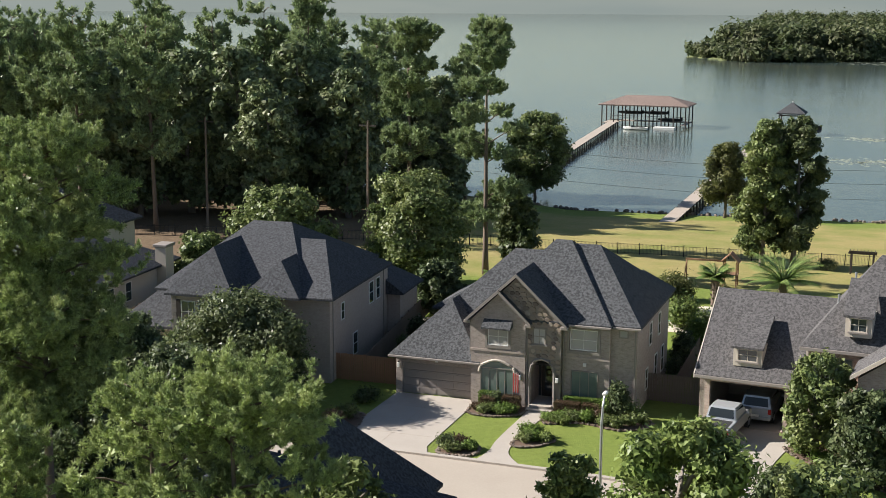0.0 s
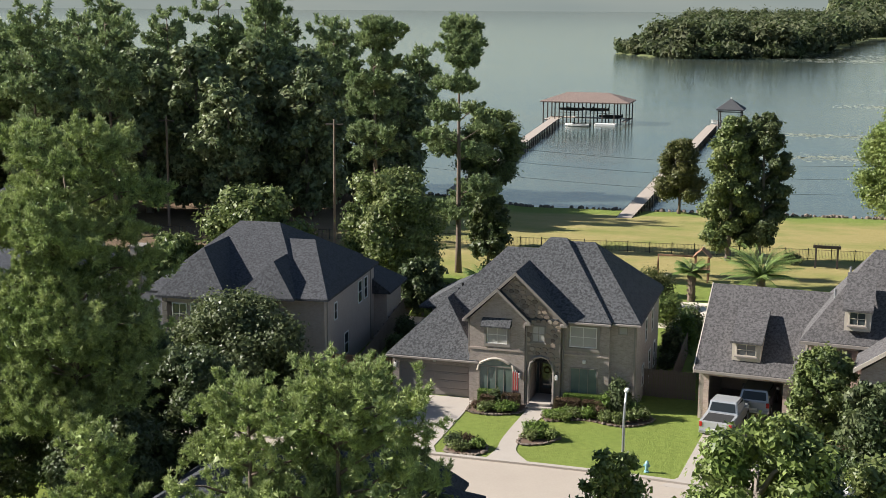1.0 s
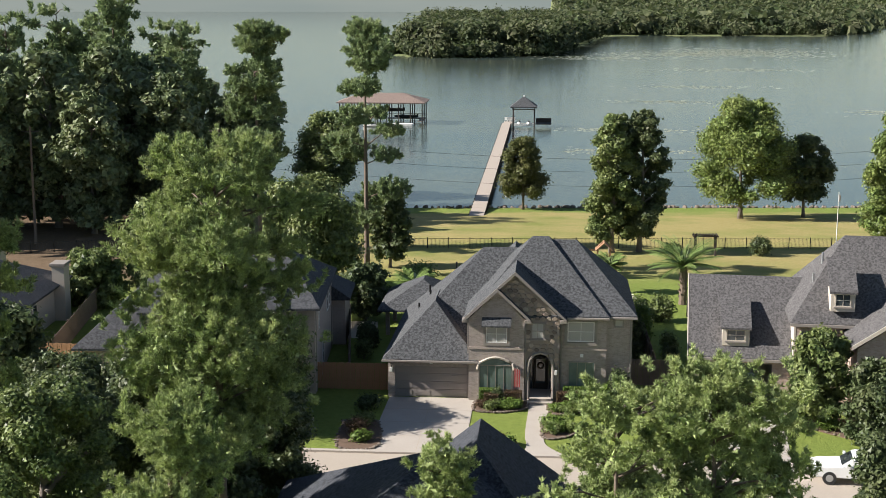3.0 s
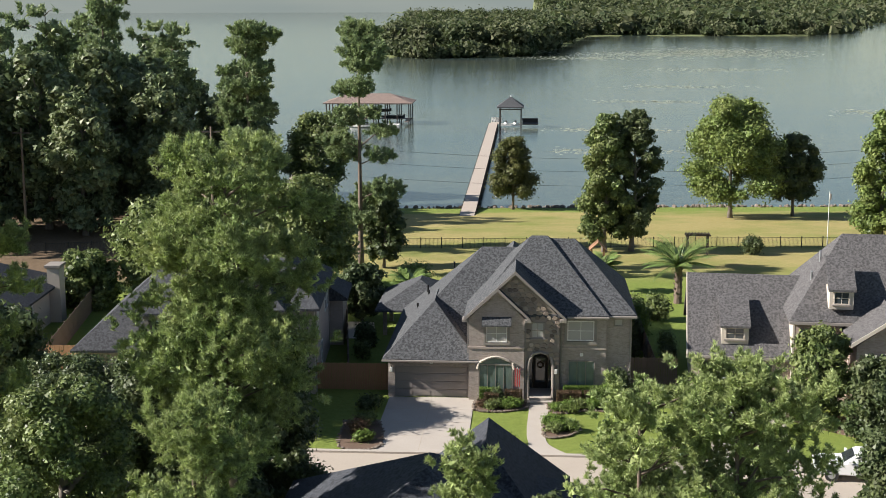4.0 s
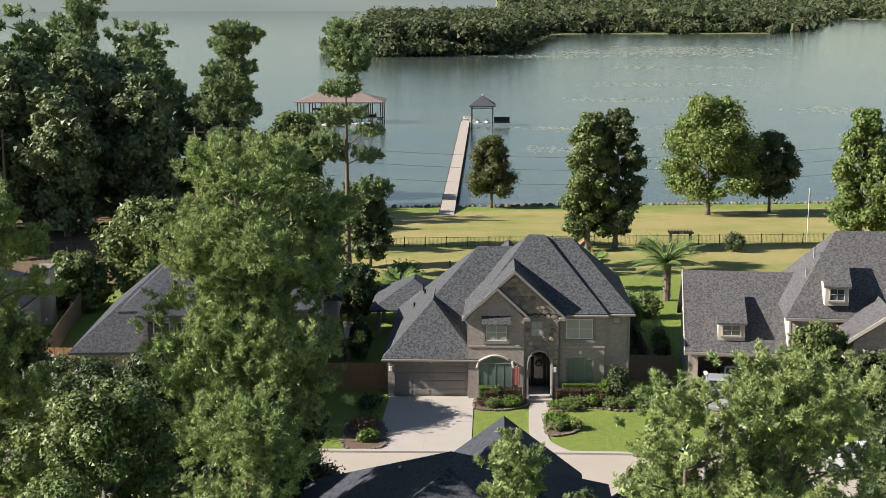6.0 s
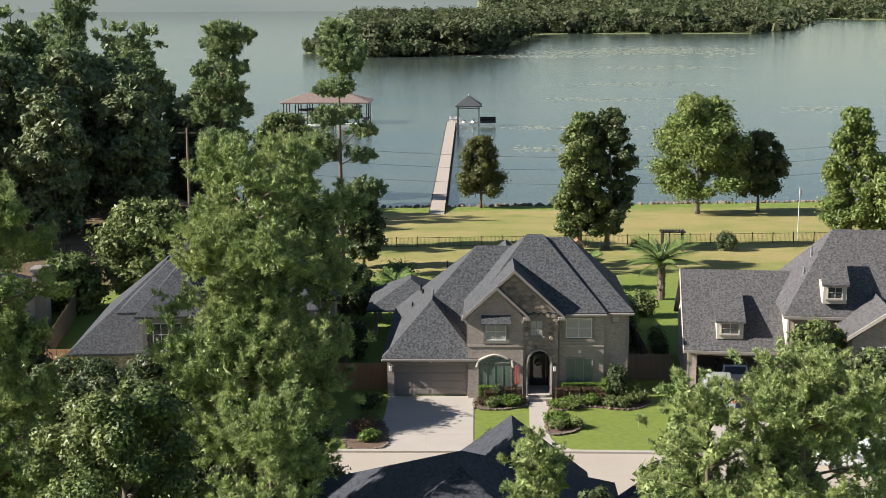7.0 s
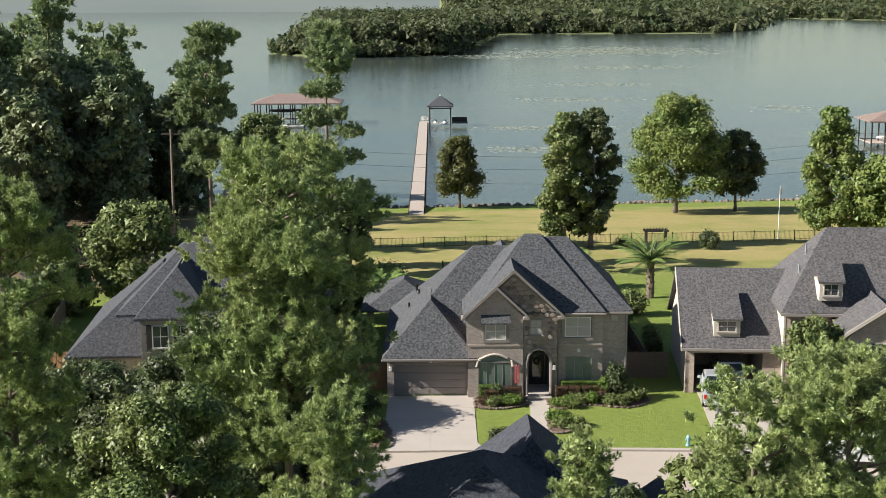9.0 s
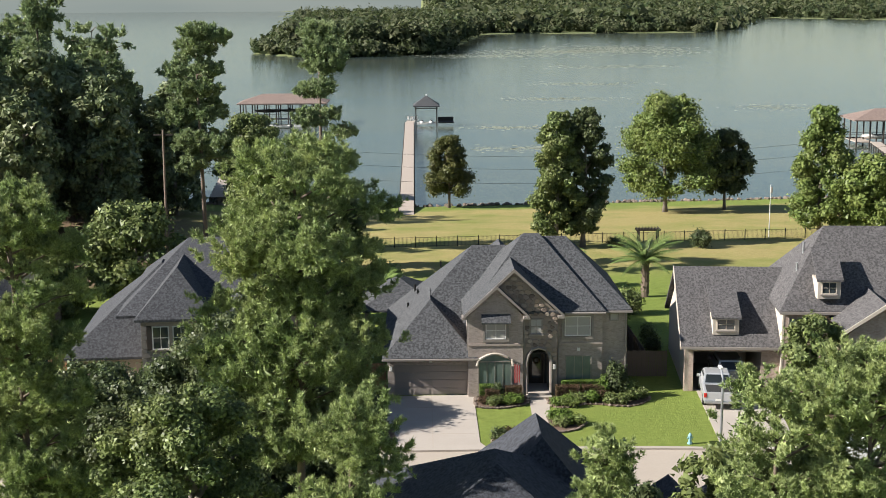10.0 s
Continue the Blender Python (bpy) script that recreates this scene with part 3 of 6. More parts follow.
def side_window(parent, x, y0, y1, z0, z1, face=1):
    """A window in a wall that faces +x (or -x) at x."""
    a, b = (x, x + 0.05 * face)
    w = part("window", boxes((a, b, y0 - 0.06, y1 + 0.06, z0 - 0.06, z0), (a, b, y0 - 0.06, y1 + 0.06, z1, z1 + 0.06), (a, b, y0 - 0.06, y0, z0, z1), (a, b, y1, y1 + 0.06, z0, z1)), WHITE, parent)
    part("pane", boxes((x, x + 0.02 * face, y0, y1, z0, z1)), GLASS, w)
    part("glazing_bar", boxes((x, x + 0.04 * face, y0, y1, (z0 + z1) / 2 - 0.02, (z0 + z1) / 2 + 0.02)), WHITE, w)
    return w


def gable_body(x0, x1, zb, ze, apex_x, apex_z, y0, y1):
    return prism([(x0, zb), (x1, zb), (x1, ze), (apex_x, apex_z), (x0, ze)], y0, y1)


def gable_roof(x0, x1, ze, apex_x, apex_z, y0, y1, thick=0.16):
    """Two sloping roof slabs with a ridge, open below."""
    return prism([(x0, ze), (apex_x, apex_z), (x1, ze), (x1, ze - thick), (apex_x, apex_z - thick * 1.2), (x0, ze - thick)], y0, y1)


H = thing("house", (0, 0, 0), "two-storey taupe brick house with grey hipped shingle roofs", "house")
# garage wing
for g in ((-0.3, 0.15, 0, 12.5, 0, 2.62), (4.95, 5.4, 0, 6, 0, 2.62), (0.15, 4.95, 0, 0.25, 2.13, 2.62), (0.15, 4.95, 6, 6.2, 0, 2.6)):
    part("garage_wall", boxes(g), BRICK, H)
part("wing_wall", boxes((-0.3, 4.9, 6.2, 13.2, 0, 2.6)), BRICK, H)
gd = part("garage_door", boxes(*[(0.15, 4.95, 0.16, 0.22, 0.535 * i + 0.012, 0.535 * (i + 1) - 0.012) for i in range(4)], (0.15, 4.95, 0.20, 0.24, 0, 2.14)), GARAGE, H, "closed brown-grey sectional garage door")
for i in range(4):
    for j in range(4):
        part("panel", boxes((0.27 + 1.19 * i, 1.26 + 1.19 * i, 0.145, 0.16, 0.535 * j + 0.09, 0.535 * j + 0.44), bevel=0.006), GARAGE, gd)
part("garage_roof", roof_solid(-0.63, 5.64, -0.45, 6.5, 2.7, 1.0, 1.04, 0.95, 0), ROOF_MAIN, H)
part("wing_roof", roof_solid(-0.645, 11.5, 0.9, 13.87, 2.69, 0.975, 0, 0.935, 0.935), ROOF_MAIN, H)
# main two-storey body
for g in ((5.0, 8.9, 0.1, 10.4, 0, 5.62), (10.45, 13.9, 0.1, 10.4, 0, 5.62), (8.9, 10.45, 1.75, 10.4, 0, 5.62), (8.9, 10.45, 0.1, 1.75, 3.3, 5.62)):
    part("main_wall", boxes(g), BRICK, H)
part("east_bay_wall", boxes((13.9, 15.55, 0.35, 10.95, 0, 5.61)), BRICK, H)
part("main_roof", roof_solid(5.05, 14.05, -0.3, 10.5, 5.75, 1.07, 1.07, 0.785, 0.785), ROOF_MAIN, H)
part("east_roof", roof_solid(9.9, 15.82, 0.02, 11.4, 5.75, 0, 1.03, 0.75, 0.66), ROOF_MAIN, H)
part("rear_wing", boxes((11.2, 14.6, 11.0, 16.5, 0, 4.6)), BRICK, H)
part("rear_roof", roof_solid(10.9, 15.0, 9.5, 17.0, 4.7, 0.8, 0.8, 0, 0.8), ROOF_MAIN, H)
# projecting gables
AX = 9.67
ARCH = [(AX - 0.72, 0), (AX - 0.72, 2.35), (AX - 0.6, 2.75), (AX - 0.35, 3.08), (AX, 3.2), (AX + 0.35, 3.08), (AX + 0.6, 2.75), (AX + 0.72, 2.35), (AX + 0.72, 0)]
part("stone_gable", prism([(8.6, 0), *ARCH, (10.88, 0), (10.88, 5.62), (8.0, 8.4), (5.2, 5.6), (8.6, 5.5)], -0.25, 0.3), STONE_MORTAR, H)
trim = bmesh.new()
tube(trim, [(x + (0.09 if x > AX else -0.09) * (1 if abs(x - AX) > 0.1 else 0), -0.29, z + (0.09 if z > 2.4 else 0)) for x, z in ARCH], [0.11] * 9, 6)
part("arch_trim", trim, TRIM, H, "beige cast-stone arch", uv=False)
part("brick_gable", gable_body(5.02, 8.62, 0, 5.5, 6.86, 7.3, -0.42, 0.4), BRICK, H)
part("tall_gable_roof", gable_roof(4.7, 11.3, 5.6, 8.0, 8.68, -0.62, 5.0), ROOF_MAIN, H)
part("low_gable_roof", gable_roof(4.72, 9.0, 5.57, 6.86, 7.59, -0.74, 2.2), ROOF_MAIN, H)
for ax, az, x0, x1, ze, y in ((8.0, 8.68, 4.7, 11.3, 5.6, -0.66), (6.86, 7.59, 4.72, 9.0, 5.57, -0.78)):
    part("rake_board", prism([(x0, ze), (ax, az), (x1, ze), (x1, ze - 0.2), (ax, az - 0.24), (x0, ze - 0.2)], y, y + 0.05), TRIM, H, "beige rake board along a gable")
for x0, x1 in ((4.6, 5.02), (8.62, 9.05), (10.88, 11.35)):
    part("eave_return", boxes((x0, x1, -0.7 if x0 < 10 else -0.55, 0.1, 5.3, 5.5), bevel=0.02), TRIM, H)
for g in ((11.35, 14.05, -0.42, -0.3, 5.54, 5.68), (14.1, 15.85, -0.1, 0.02, 5.54, 5.68), (-0.65, 5.66, -0.57, -0.45, 2.52, 2.66)):
    part("gutter", boxes(g, bevel=0.02), TRIM, H)
for g in ((10.95, 11.03, -0.02, 0.08, 0, 5.5), (4.93, 5.0, -0.42, -0.3, 3.2, 5.4), (8.66, 8.74, -0.34, -0.26, 0, 5.3), (15.4, 15.48, 0.24, 0.34, 0, 5.6)):
    part("downpipe", boxes(g), TRIM, H)
# windows with their surrounds
for g in ((11.2, 13.3, 0.0, 0.1, 3.75, 3.93), (11.2, 13.3, 0.0, 0.1, 5.34, 5.5), (11.2, 11.34, 0.0, 0.1, 3.93, 5.34), (13.16, 13.3, 0.0, 0.1, 3.93, 5.34)):
    part("window_surround", boxes(g), TRIM, H)
window(H, 11.45, 13.05, 4.05, 5.25, 0.07, inner=BLIND, frame_mat=WHITE, sill=False)
for g in ((5.98, 7.68, -0.5, -0.42, 3.75, 3.92), (5.98, 6.11, -0.5, -0.42, 3.92, 5.1), (7.55, 7.68, -0.5, -0.42, 3.92, 5.1)):
    part("window_surround", boxes(g), TRIM, H)
window(H, 6.22, 7.44, 4.0, 5.05, -0.45, inner=BLIND, frame_mat=WHITE, sill=False)
bm = prism([(-1.05, 0), (-0.42, 0.42), (-0.42, -0.05), (-1.05, -0.1)], 5.88, 7.78)
bmesh.ops.transform(bm, matrix=Matrix(((0, 1, 0, 0), (1, 0, 0, 0), (0, 0, 1, 5.2), (0, 0, 0, 1))), verts=bm.verts[:])
part("window_hood", bm, ROOF_MAIN, H, "small shingled hood over a window")
window(H, 9.1, 9.85, 4.25, 5.2, -0.29, inner=BLIND, frame_mat=TRIM)
window(H, 14.45, 14.93, 4.98, 5.38, 0.32, sash=0, cols=1, inner=BLIND, frame_mat=TRIM, sill=False)
window(H, 5.72, 7.83, 0.5, 2.4, -0.45, sash=0, inner=CURTAIN, cols=4, frame_mat=TRIM)
arch2 = [(5.67 + 2.21 * k / 8, 2.45 + 0.42 * math.sin(math.pi * k / 8)) for k in range(9)]
part("window_head", prism(arch2, -0.46, -0.42), CURTAIN, H, "arched window head")
trim = bmesh.new()
tube(trim, [(5.58, -0.49, 2.15)] + [(x, -0.49, z + 0.1) for x, z in arch2] + [(7.97, -0.49, 2.15)], [0.09] * 11, 6)
part("arch_trim", trim, CREAM, H, "cream arched window trim", uv=False)
window(H, 11.5, 13.15, 0.5, 2.6, 0.07, sash=0, inner=CURTAIN, cols=3, frame_mat=TRIM)
for g in ((5.0, 8.64, -0.47, -0.42, 3.5, 3.64), (10.9, 13.92, 0.05, 0.1, 3.4, 3.52)):
    part("band_course", boxes(g), BRICK_PINK, H)
for y0, y1, z0, z1 in ((4.2, 4.9, 3.6, 5.0), (7.2, 7.9, 3.6, 5.0), (3.2, 3.9, 0.9, 2.2), (6.2, 7.0, 0.7, 2.4), (8.6, 9.4, 0.7, 2.4)):
    side_window(H, 15.55, y0, y1, z0, z1)
dr = part("front_door", boxes((AX - 0.5, AX + 0.5, 1.62, 1.72, 0.3, 2.7), bevel=0.01), WOODDARK, H, "dark wooden glazed entrance door")
part("door_glass", boxes((AX - 0.3, AX + 0.3, 1.59, 1.62, 0.7, 2.4)), GLASS, dr)
wr = bmesh.new()
tube(wr, [(AX + 0.19 * math.cos(k * math.pi / 6), 1.56, 1.9 + 0.19 * math.sin(k * math.pi / 6)) for k in range(13)], [0.06] * 13, 6)
part("wreath", wr, LEAF_RED, dr, uv=False)
for x in (AX - 0.71, AX + 0.55):
    part("sidelight", boxes((x, x + 0.16, 1.66, 1.72, 0.3, 2.7)), GLASS, H)
for x, y, z in ((-0.08, -0.02, 1.75), (5.17, -0.02, 1.75), (8.28, -0.44, 1.85), (10.68, -0.27, 1.85)):
    wl = part("wall_lantern", boxes((x - 0.09, x + 0.09, y - 0.16, y, z, z + 0.32), bevel=0.02), WHITE, H, "small white wall lantern")
    part("bracket", boxes((x - 0.03, x + 0.03, y - 0.12, y, z + 0.32, z + 0.42)), METALDARK, wl)
for x, y, z in ((2.55, 0.0, 2.3), (12.33, 0.09, 2.95)):
    part("keystone", boxes((x - 0.1, x + 0.1, y - 0.05, y + 0.05, z, z + 0.22), bevel=0.01), WHITE, H)
for x, y, hh in ((1.5, 10.5, 0.5), (1.0, 7.6, 0.3), (1.7, 8.8, 0.3), (3.4, 11.0, 0.3)):
    z = 2.69 + 0.975 * (x + 0.645)
    bm = bmesh.new()
    tube(bm, [(x, y, z - 0.2), (x, y, z + hh)], [0.07, 0.07], 7)
    part("roof_vent", bm, METALDARK, H, uv=False)
for g in ((-2.5, -2.2, 16.0, 16.3, 0, 2.4), (-2.5, -2.2, 20.6, 20.9, 0, 2.4), (2.4, 2.7, 20.6, 20.9, 0, 2.4)):
    part("lanai_post", boxes(g), BRICK, H)
part("lanai_roof", roof_solid(-2.85, 3.6, 13.7, 21.6, 2.55, 0.55, 0.55, 0.55, 0.55), ROOF_MAIN, H)
part("rear_gable_roof", roof_solid(5.2, 10.2, 9.0, 15.5, 5.6, 1.1, 1.1, 0, 0.8), ROOF_MAIN, H)
FG = thing("flag", (8.2, -0.65, 1.9), "small striped flag on a pole by the window", "flag")
bm = bmesh.new()
tube(bm, [(0, 0.2, 0), (0, -0.35, 0.55)], [0.02, 0.015], 5)
part("pole", bm, WHITE, FG, uv=False)
for k in range(5):
    part("stripe", boxes((-0.18 + 0.07 * k, -0.11 + 0.07 * k, -0.36 + 0.02 * (k % 2), -0.33 + 0.02 * (k % 2), -0.75, 0.5 - 0.02 * k)), REDPAINT if k % 2 == 0 else WHITE, FG)
# rubble stones on the entrance front, each its own piece
rng = random.Random(21)
shapes = []
for k in range(6):
    bm = bmesh.new()
    n = 6 + k % 2
    ring = [(math.cos(2 * math.pi * i / n + rng.uniform(-0.25, 0.25)) * rng.uniform(0.42, 0.55), math.sin(2 * math.pi * i / n) * rng.uniform(0.42, 0.55)) for i in range(n)]
    top = [bm.verts.new((x * 0.85, -0.5, z * 0.85)) for x, z in ring]
    low = [bm.verts.new((x, 0.5, z)) for x, z in ring]
    bm.faces.new(top)
    for i in range(n):
        bm.faces.new((top[i], top[(i + 1) % n], low[(i + 1) % n], low[i]))
    bmesh.ops.recalc_face_normals(bm, faces=bm.faces[:])
    me = bpy.data.meshes.new("stone")
    bm.to_mesh(me)
    bm.free()
    shapes.append(me)
STONE, snt, sb = blank("facade_stone", 0.9)
oi = snt.nodes.new("ShaderNodeObjectInfo")
scol = ramp_node(snt, oi.outputs["Random"], [(0.0, (0.13, 0.10, 0.085)), (0.4, (0.27, 0.215, 0.17)), (0.75, (0.38, 0.30, 0.235)), (1.0, (0.46, 0.39, 0.32))])
snt.links.new(mixc(snt, math_node(snt, "MULTIPLY", noise_node(snt, 3, 4), 0.5), scol, (0.17, 0.14, 0.12)), sb.inputs["Base Color"])
bump(snt, sb, noise_node(snt, 5, 4), 0.6, 0.03)
for me in shapes:
    me.materials.append(STONE)
front = next(o for o in H.children if o.name.startswith("stone_gable"))
row = 0
z = 0.15
while z < 8.3:
    x = 5.2 + (row % 2) * 0.2
    while x < 10.9:
        w, hh = rng.uniform(0.34, 0.55), rng.uniform(0.26, 0.36)
        inside_low = 8.72 < x < 10.75 and z < 5.6
        top = 8.25 - abs(x - 8.0)
        in_arch = abs(x - AX) < 0.95 and z < 3.3 - max(0, abs(x - AX) - 0.5)
        in_win = 8.95 < x < 10.0 and 4.0 < z < 5.3
        if (inside_low and not in_arch and not in_win) or (z >= 5.6 and z < top - 0.12 and not (z < 7.3 - abs(x - 6.86) * 0.95)):
            o = new("stone", shapes[rng.randrange(6)])
            o.parent = front
            o.matrix_basis = Matrix.LocRotScale((x, -0.265, z), Euler((0, rng.uniform(-0.25, 0.25), 0)), (w, rng.uniform(0.05, 0.09), hh))
        x += w * 0.96
    z += 0.3
    row += 1

# right-hand neighbour
R = thing("house", (19.35, 0.12, 0), "large house with taupe shingle roofs, dormers and cream siding", "house", turn=-5)
for g in ((0.05, 0.65, 0.35, 0.75, 0, 3.0), (5.1, 6.4, 0.35, 0.75, 0, 3.0), (0.65, 5.1, 0.4, 0.7, 2.75, 3.0)):
    part("garage_wall", boxes(g), BRICK_RED, R)
part("garage_side", prism([(0.35, 0), (11.0, 0), (11.0, 3.15), (5.7, 7.05), (0.35, 3.1)], 0.1, 0.35), CREAM, R).matrix_basis = Matrix(((0, 1, 0, 0), (1, 0, 0, 0), (0, 0, 1, 0), (0, 0, 0, 1)))
for g in ((0.3, 6.4, 7.2, 7.4, 0, 3.1), (5.2, 5.4, 0.75, 7.2, 0, 3.0)):
    part("garage_rear", boxes(g), CREAM, R)
part("garage_roof", prism([(0.0, 3.2), (5.75, 7.42), (11.4, 3.2), (11.4, 3.02), (5.75, 7.2), (0.0, 3.02)], -0.22, 9.5), ROOF_RIGHT, R).matrix_basis = Matrix(((0, 1, 0, 0), (1, 0, 0, 0), (0, 0, 1, 0), (0, 0, 0, 1)))
part("main_wall", boxes((6.4, 17.5, 0.0, 12.0, 0, 5.65)), BRICK_RED, R)
part("main_roof", roof_solid(6.0, 17.9, -0.5, 9.76, 5.77, 1.30, 1.30, 0.93, 0.93), ROOF_RIGHT, R)
part("west_wall", boxes((6.3, 6.42, -0.02, 9.2, 0, 5.65)), CREAM, R)
window(R, 6.75, 8.9, 3.9, 5.1, -0.02, inner=CURTAIN, cols=3, frame_mat=TRIM)
window(R, 11.4, 12.2, 3.6, 4.6, -3.72, cols=2, frame_mat=WHITE)
for x in (11.05, 12.3):
    part("shutter", boxes((x, x + 0.25, -3.76, -3.7, 3.55, 4.65)), METALDARK, R)
part("barge_board", prism([(9.3, 5.3), (11.85, 7.1), (14.4, 5.3), (14.4, 5.05), (11.85, 6.82), (9.3, 5.05)], -4.06, -4.0), CREAM, R)
bm = prism([(-0.02, 3.22), (5.75, 7.45), (5.75, 7.15), (-0.02, 2.95)], -0.28, -0.22)
bmesh.ops.transform(bm, matrix=Matrix(((0, 1, 0, 0), (1, 0, 0, 0), (0, 0, 1, 0), (0, 0, 0, 1))), verts=bm.verts[:])
part("verge_board", bm, CREAM, R)
for g in ((-0.2, 6.3, -0.12, 0.0, 3.0, 3.16), (6.0, 10.0, -0.62, -0.5, 5.55, 5.72)):
    part("gutter", boxes(g), TRIM, R)
for x, y, z in ((7.6, 2.6, 8.0), (8.3, 4.2, 9.1), (3.0, 7.6, 6.2)):
    bm = bmesh.new()
    tube(bm, [(x, y, z - 0.4), (x, y, z + 0.35)], [0.07, 0.07], 7)
    part("roof_vent", bm, STEEL, R, uv=False)
part("front_wing_wall", gable_body(9.7, 14.0, 0, 5.1, 11.85, 6.7, -3.7, 0.2), BRICK_RED, R)
part("front_wing_roof", gable_roof(9.3, 14.4, 5.3, 11.85, 7.1, -4.0, 2.0), ROOF_RIGHT, R)


def dormer(parent, x0, x1, y, z0, z1, mat_wall, ridge_back, slope_drop):
    """A shed dormer facing -y: cheeks, front with a window, and a sloping roof slab."""
    d = part("dormer", boxes((x0 + 0.12, x1 - 0.12, y + 0.1, y + 2.6, z0 - 0.2, z1 - 0.1)), mat_wall, parent)
    bm = bmesh.new()
    v = [(x0, y - 0.12, z1), (x1, y - 0.12, z1), (x1, y + ridge_back, z1 + slope_drop), (x0, y + ridge_back, z1 + slope_drop)]
    top = [bm.verts.new(p) for p in v]
    low = [bm.verts.new((p[0], p[1], p[2] - 0.14)) for p in v]
    bm.faces.new(top)
    bm.faces.new(low[::-1])
    for i in range(4):
        bm.faces.new((top[i], low[i], low[(i + 1) % 4], top[(i + 1) % 4]))
    part("dormer_roof", bm, ROOF_RIGHT, d)
    window(d, x0 + 0.42, x1 - 0.42, z0 + 0.18, z1 - 0.22, y + 0.08, sash=1, cols=2, frame_mat=CREAM)
    return d


dormer(R, 1.8, 3.75, 0.6, 4.0, 5.05, CREAM, 3.1, 1.45)
dormer(R, 8.3, 10.0, -0.4, 6.75, 7.85, CREAM, 2.4, 1.7)

# left-hand neighbour
L = thing("house", (0.25, 0.3, 0), "two-storey brick house with dark slate-grey hipped roofs", "house", turn=4.5)
part("main_wall", boxes((-16.4, -5.4, 0.4, 13.0, 0, 5.8)), BRICK_PINK, L)
part("main_roof", roof_solid(-18.0, -6.9, -0.1, 15.5, 5.92, 0.9, 0.906, 0.47, 0.47), ROOF_LEFT, L)
part("east_roof", roof_solid(-12.0, -5.0, -0.12, 13.0, 5.92, 0, 0.95, 0.42, 0.42), ROOF_LEFT, L)
part("low_wing_wall", boxes((-21.0, -16.4, 1.2, 14.0, 0, 2.9)), BRICK_PINK, L)
part("low_wing_roof", roof_solid(-21.6, -10.0, 0.6, 16.0, 3.0, 0.88, 0.9, 0.9, 0.6), ROOF_LEFT, L)
part("bay_wall", boxes((-16.3, -12.0, -0.8, 0.6, 0, 5.9)), BRICK_PINK, L)
part("bay_roof", roof_solid(-16.7, -11.6, -1.25, 6.0, 5.9, 1.12, 1.12, 1.12, 0), ROOF_LEFT, L)
part("middle_roof", roof_solid(-11.3, -7.2, -0.6, 6.0, 5.95, 1.0, 1.0, 1.0, 0), ROOF_LEFT, L)

for k in range(19):
    part("quoin", boxes((-16.36, -16.36 + (0.5 if k % 2 else 0.32), -0.86, -0.74, 0.3 * k, 0.3 * k + 0.27)), TRIM, L)
for x in (-15.6, -14.3):
    window(L, x, x + 0.95, 3.9, 5.3, -0.84, cols=2)
for x in (-16.0, -13.25):
    part("shutter", boxes((x, x + 0.3, -0.87, -0.81, 3.8, 5.4)), WOODDARK, L)
for y0, y1, z0, z1 in ((2.6, 3.2, 3.9, 5.0), (8.6, 9.5, 3.7, 5.2), (5.0, 5.9, 0.8, 2.3), (10.2, 11.0, 3.7, 5.2)):
    side_window(L, -5.4, y0, y1, z0, z1)
for y in (0.9, 11.9):
    part("downpipe", boxes((-5.42, -5.34, y, y + 0.08, 0, 5.7)), TRIM, L)
part("rear_wall", boxes((-9.5, -4.4, 13.0, 17.5, 0, 3.6)), BRICK_PINK, L)
part("rear_roof", roof_solid(-10.0, -4.0, 12.5, 18.0, 3.7, 0.7, 0.7, 0, 0.7), ROOF_LEFT, L)

# cream house with a chimney, further along
F = thing("house", (-2.6, 2.9, 0), "low cream brick house with a dark roof and chimney", "house", turn=4)
part("main_wall", boxes((-41, -26.2, 3.2, 20.4, 0, 2.9)), CREAM, F)
part("main_roof", roof_solid(-41.8, -25.7, 2.6, 21.0, 3.0, 0.5, 0.5, 0.5, 0.5), ROOF_NEAR, F)
part("upper_wall", boxes((-44, -33.0, 14, 26, 2.5, 5.4)), CREAM, F)
part("upper_roof", roof_solid(-44.8, -32.4, 13.4, 26.6, 5.5, 0.6, 0.6, 0.6, 0.6), ROOF_NEAR, F)
ch = part("chimney", boxes((-26.3, -25.3, 17.4, 18.8, 0, 4.5)), CREAM, F, "pale brick chimney")
part("chimney_cap", boxes((-26.45, -25.15, 17.25, 18.95, 4.5, 4.75), bevel=0.03), TRIM, ch)
for y0 in (7.6, 9.2, 12.0):
    side_window(F, -26.2, y0, y0 + 0.9, 0.9, 2.4)

# houses across the street, seen from above
N = thing("house", (0, 0, 0), "low brick house with a very dark hipped shingle roof", "house")
part("main_wall", boxes((-1.6, 11.6, -41, -24.2, 0, 3.0)), BRICK_RED, N)
part("main_roof", roof_solid(-2.2, 12.2, -41.6, -23.6, 3.1, 0.62, 0.62, 0.55, 0.55), ROOF_NEAR, N)
part("front_roof", roof_solid(3.4, 11.0, -33.0, -22.2, 3.1, 1.08, 1.08, 1.1, 1.1), ROOF_NEAR, N)
part("front_wall", boxes((4.0, 10.4, -30, -22.8, 0, 3.0)), BRICK_RED, N)
for x, y, z in ((6.4, -29.8, 6.3), (8.4, -29.0, 5.4)):
    bm = bmesh.new()
    tube(bm, [(x, y, z - 0.4), (x, y, z + 0.35)], [0.07, 0.07], 7)
    part("roof_vent", bm, METALDARK, N, uv=False)
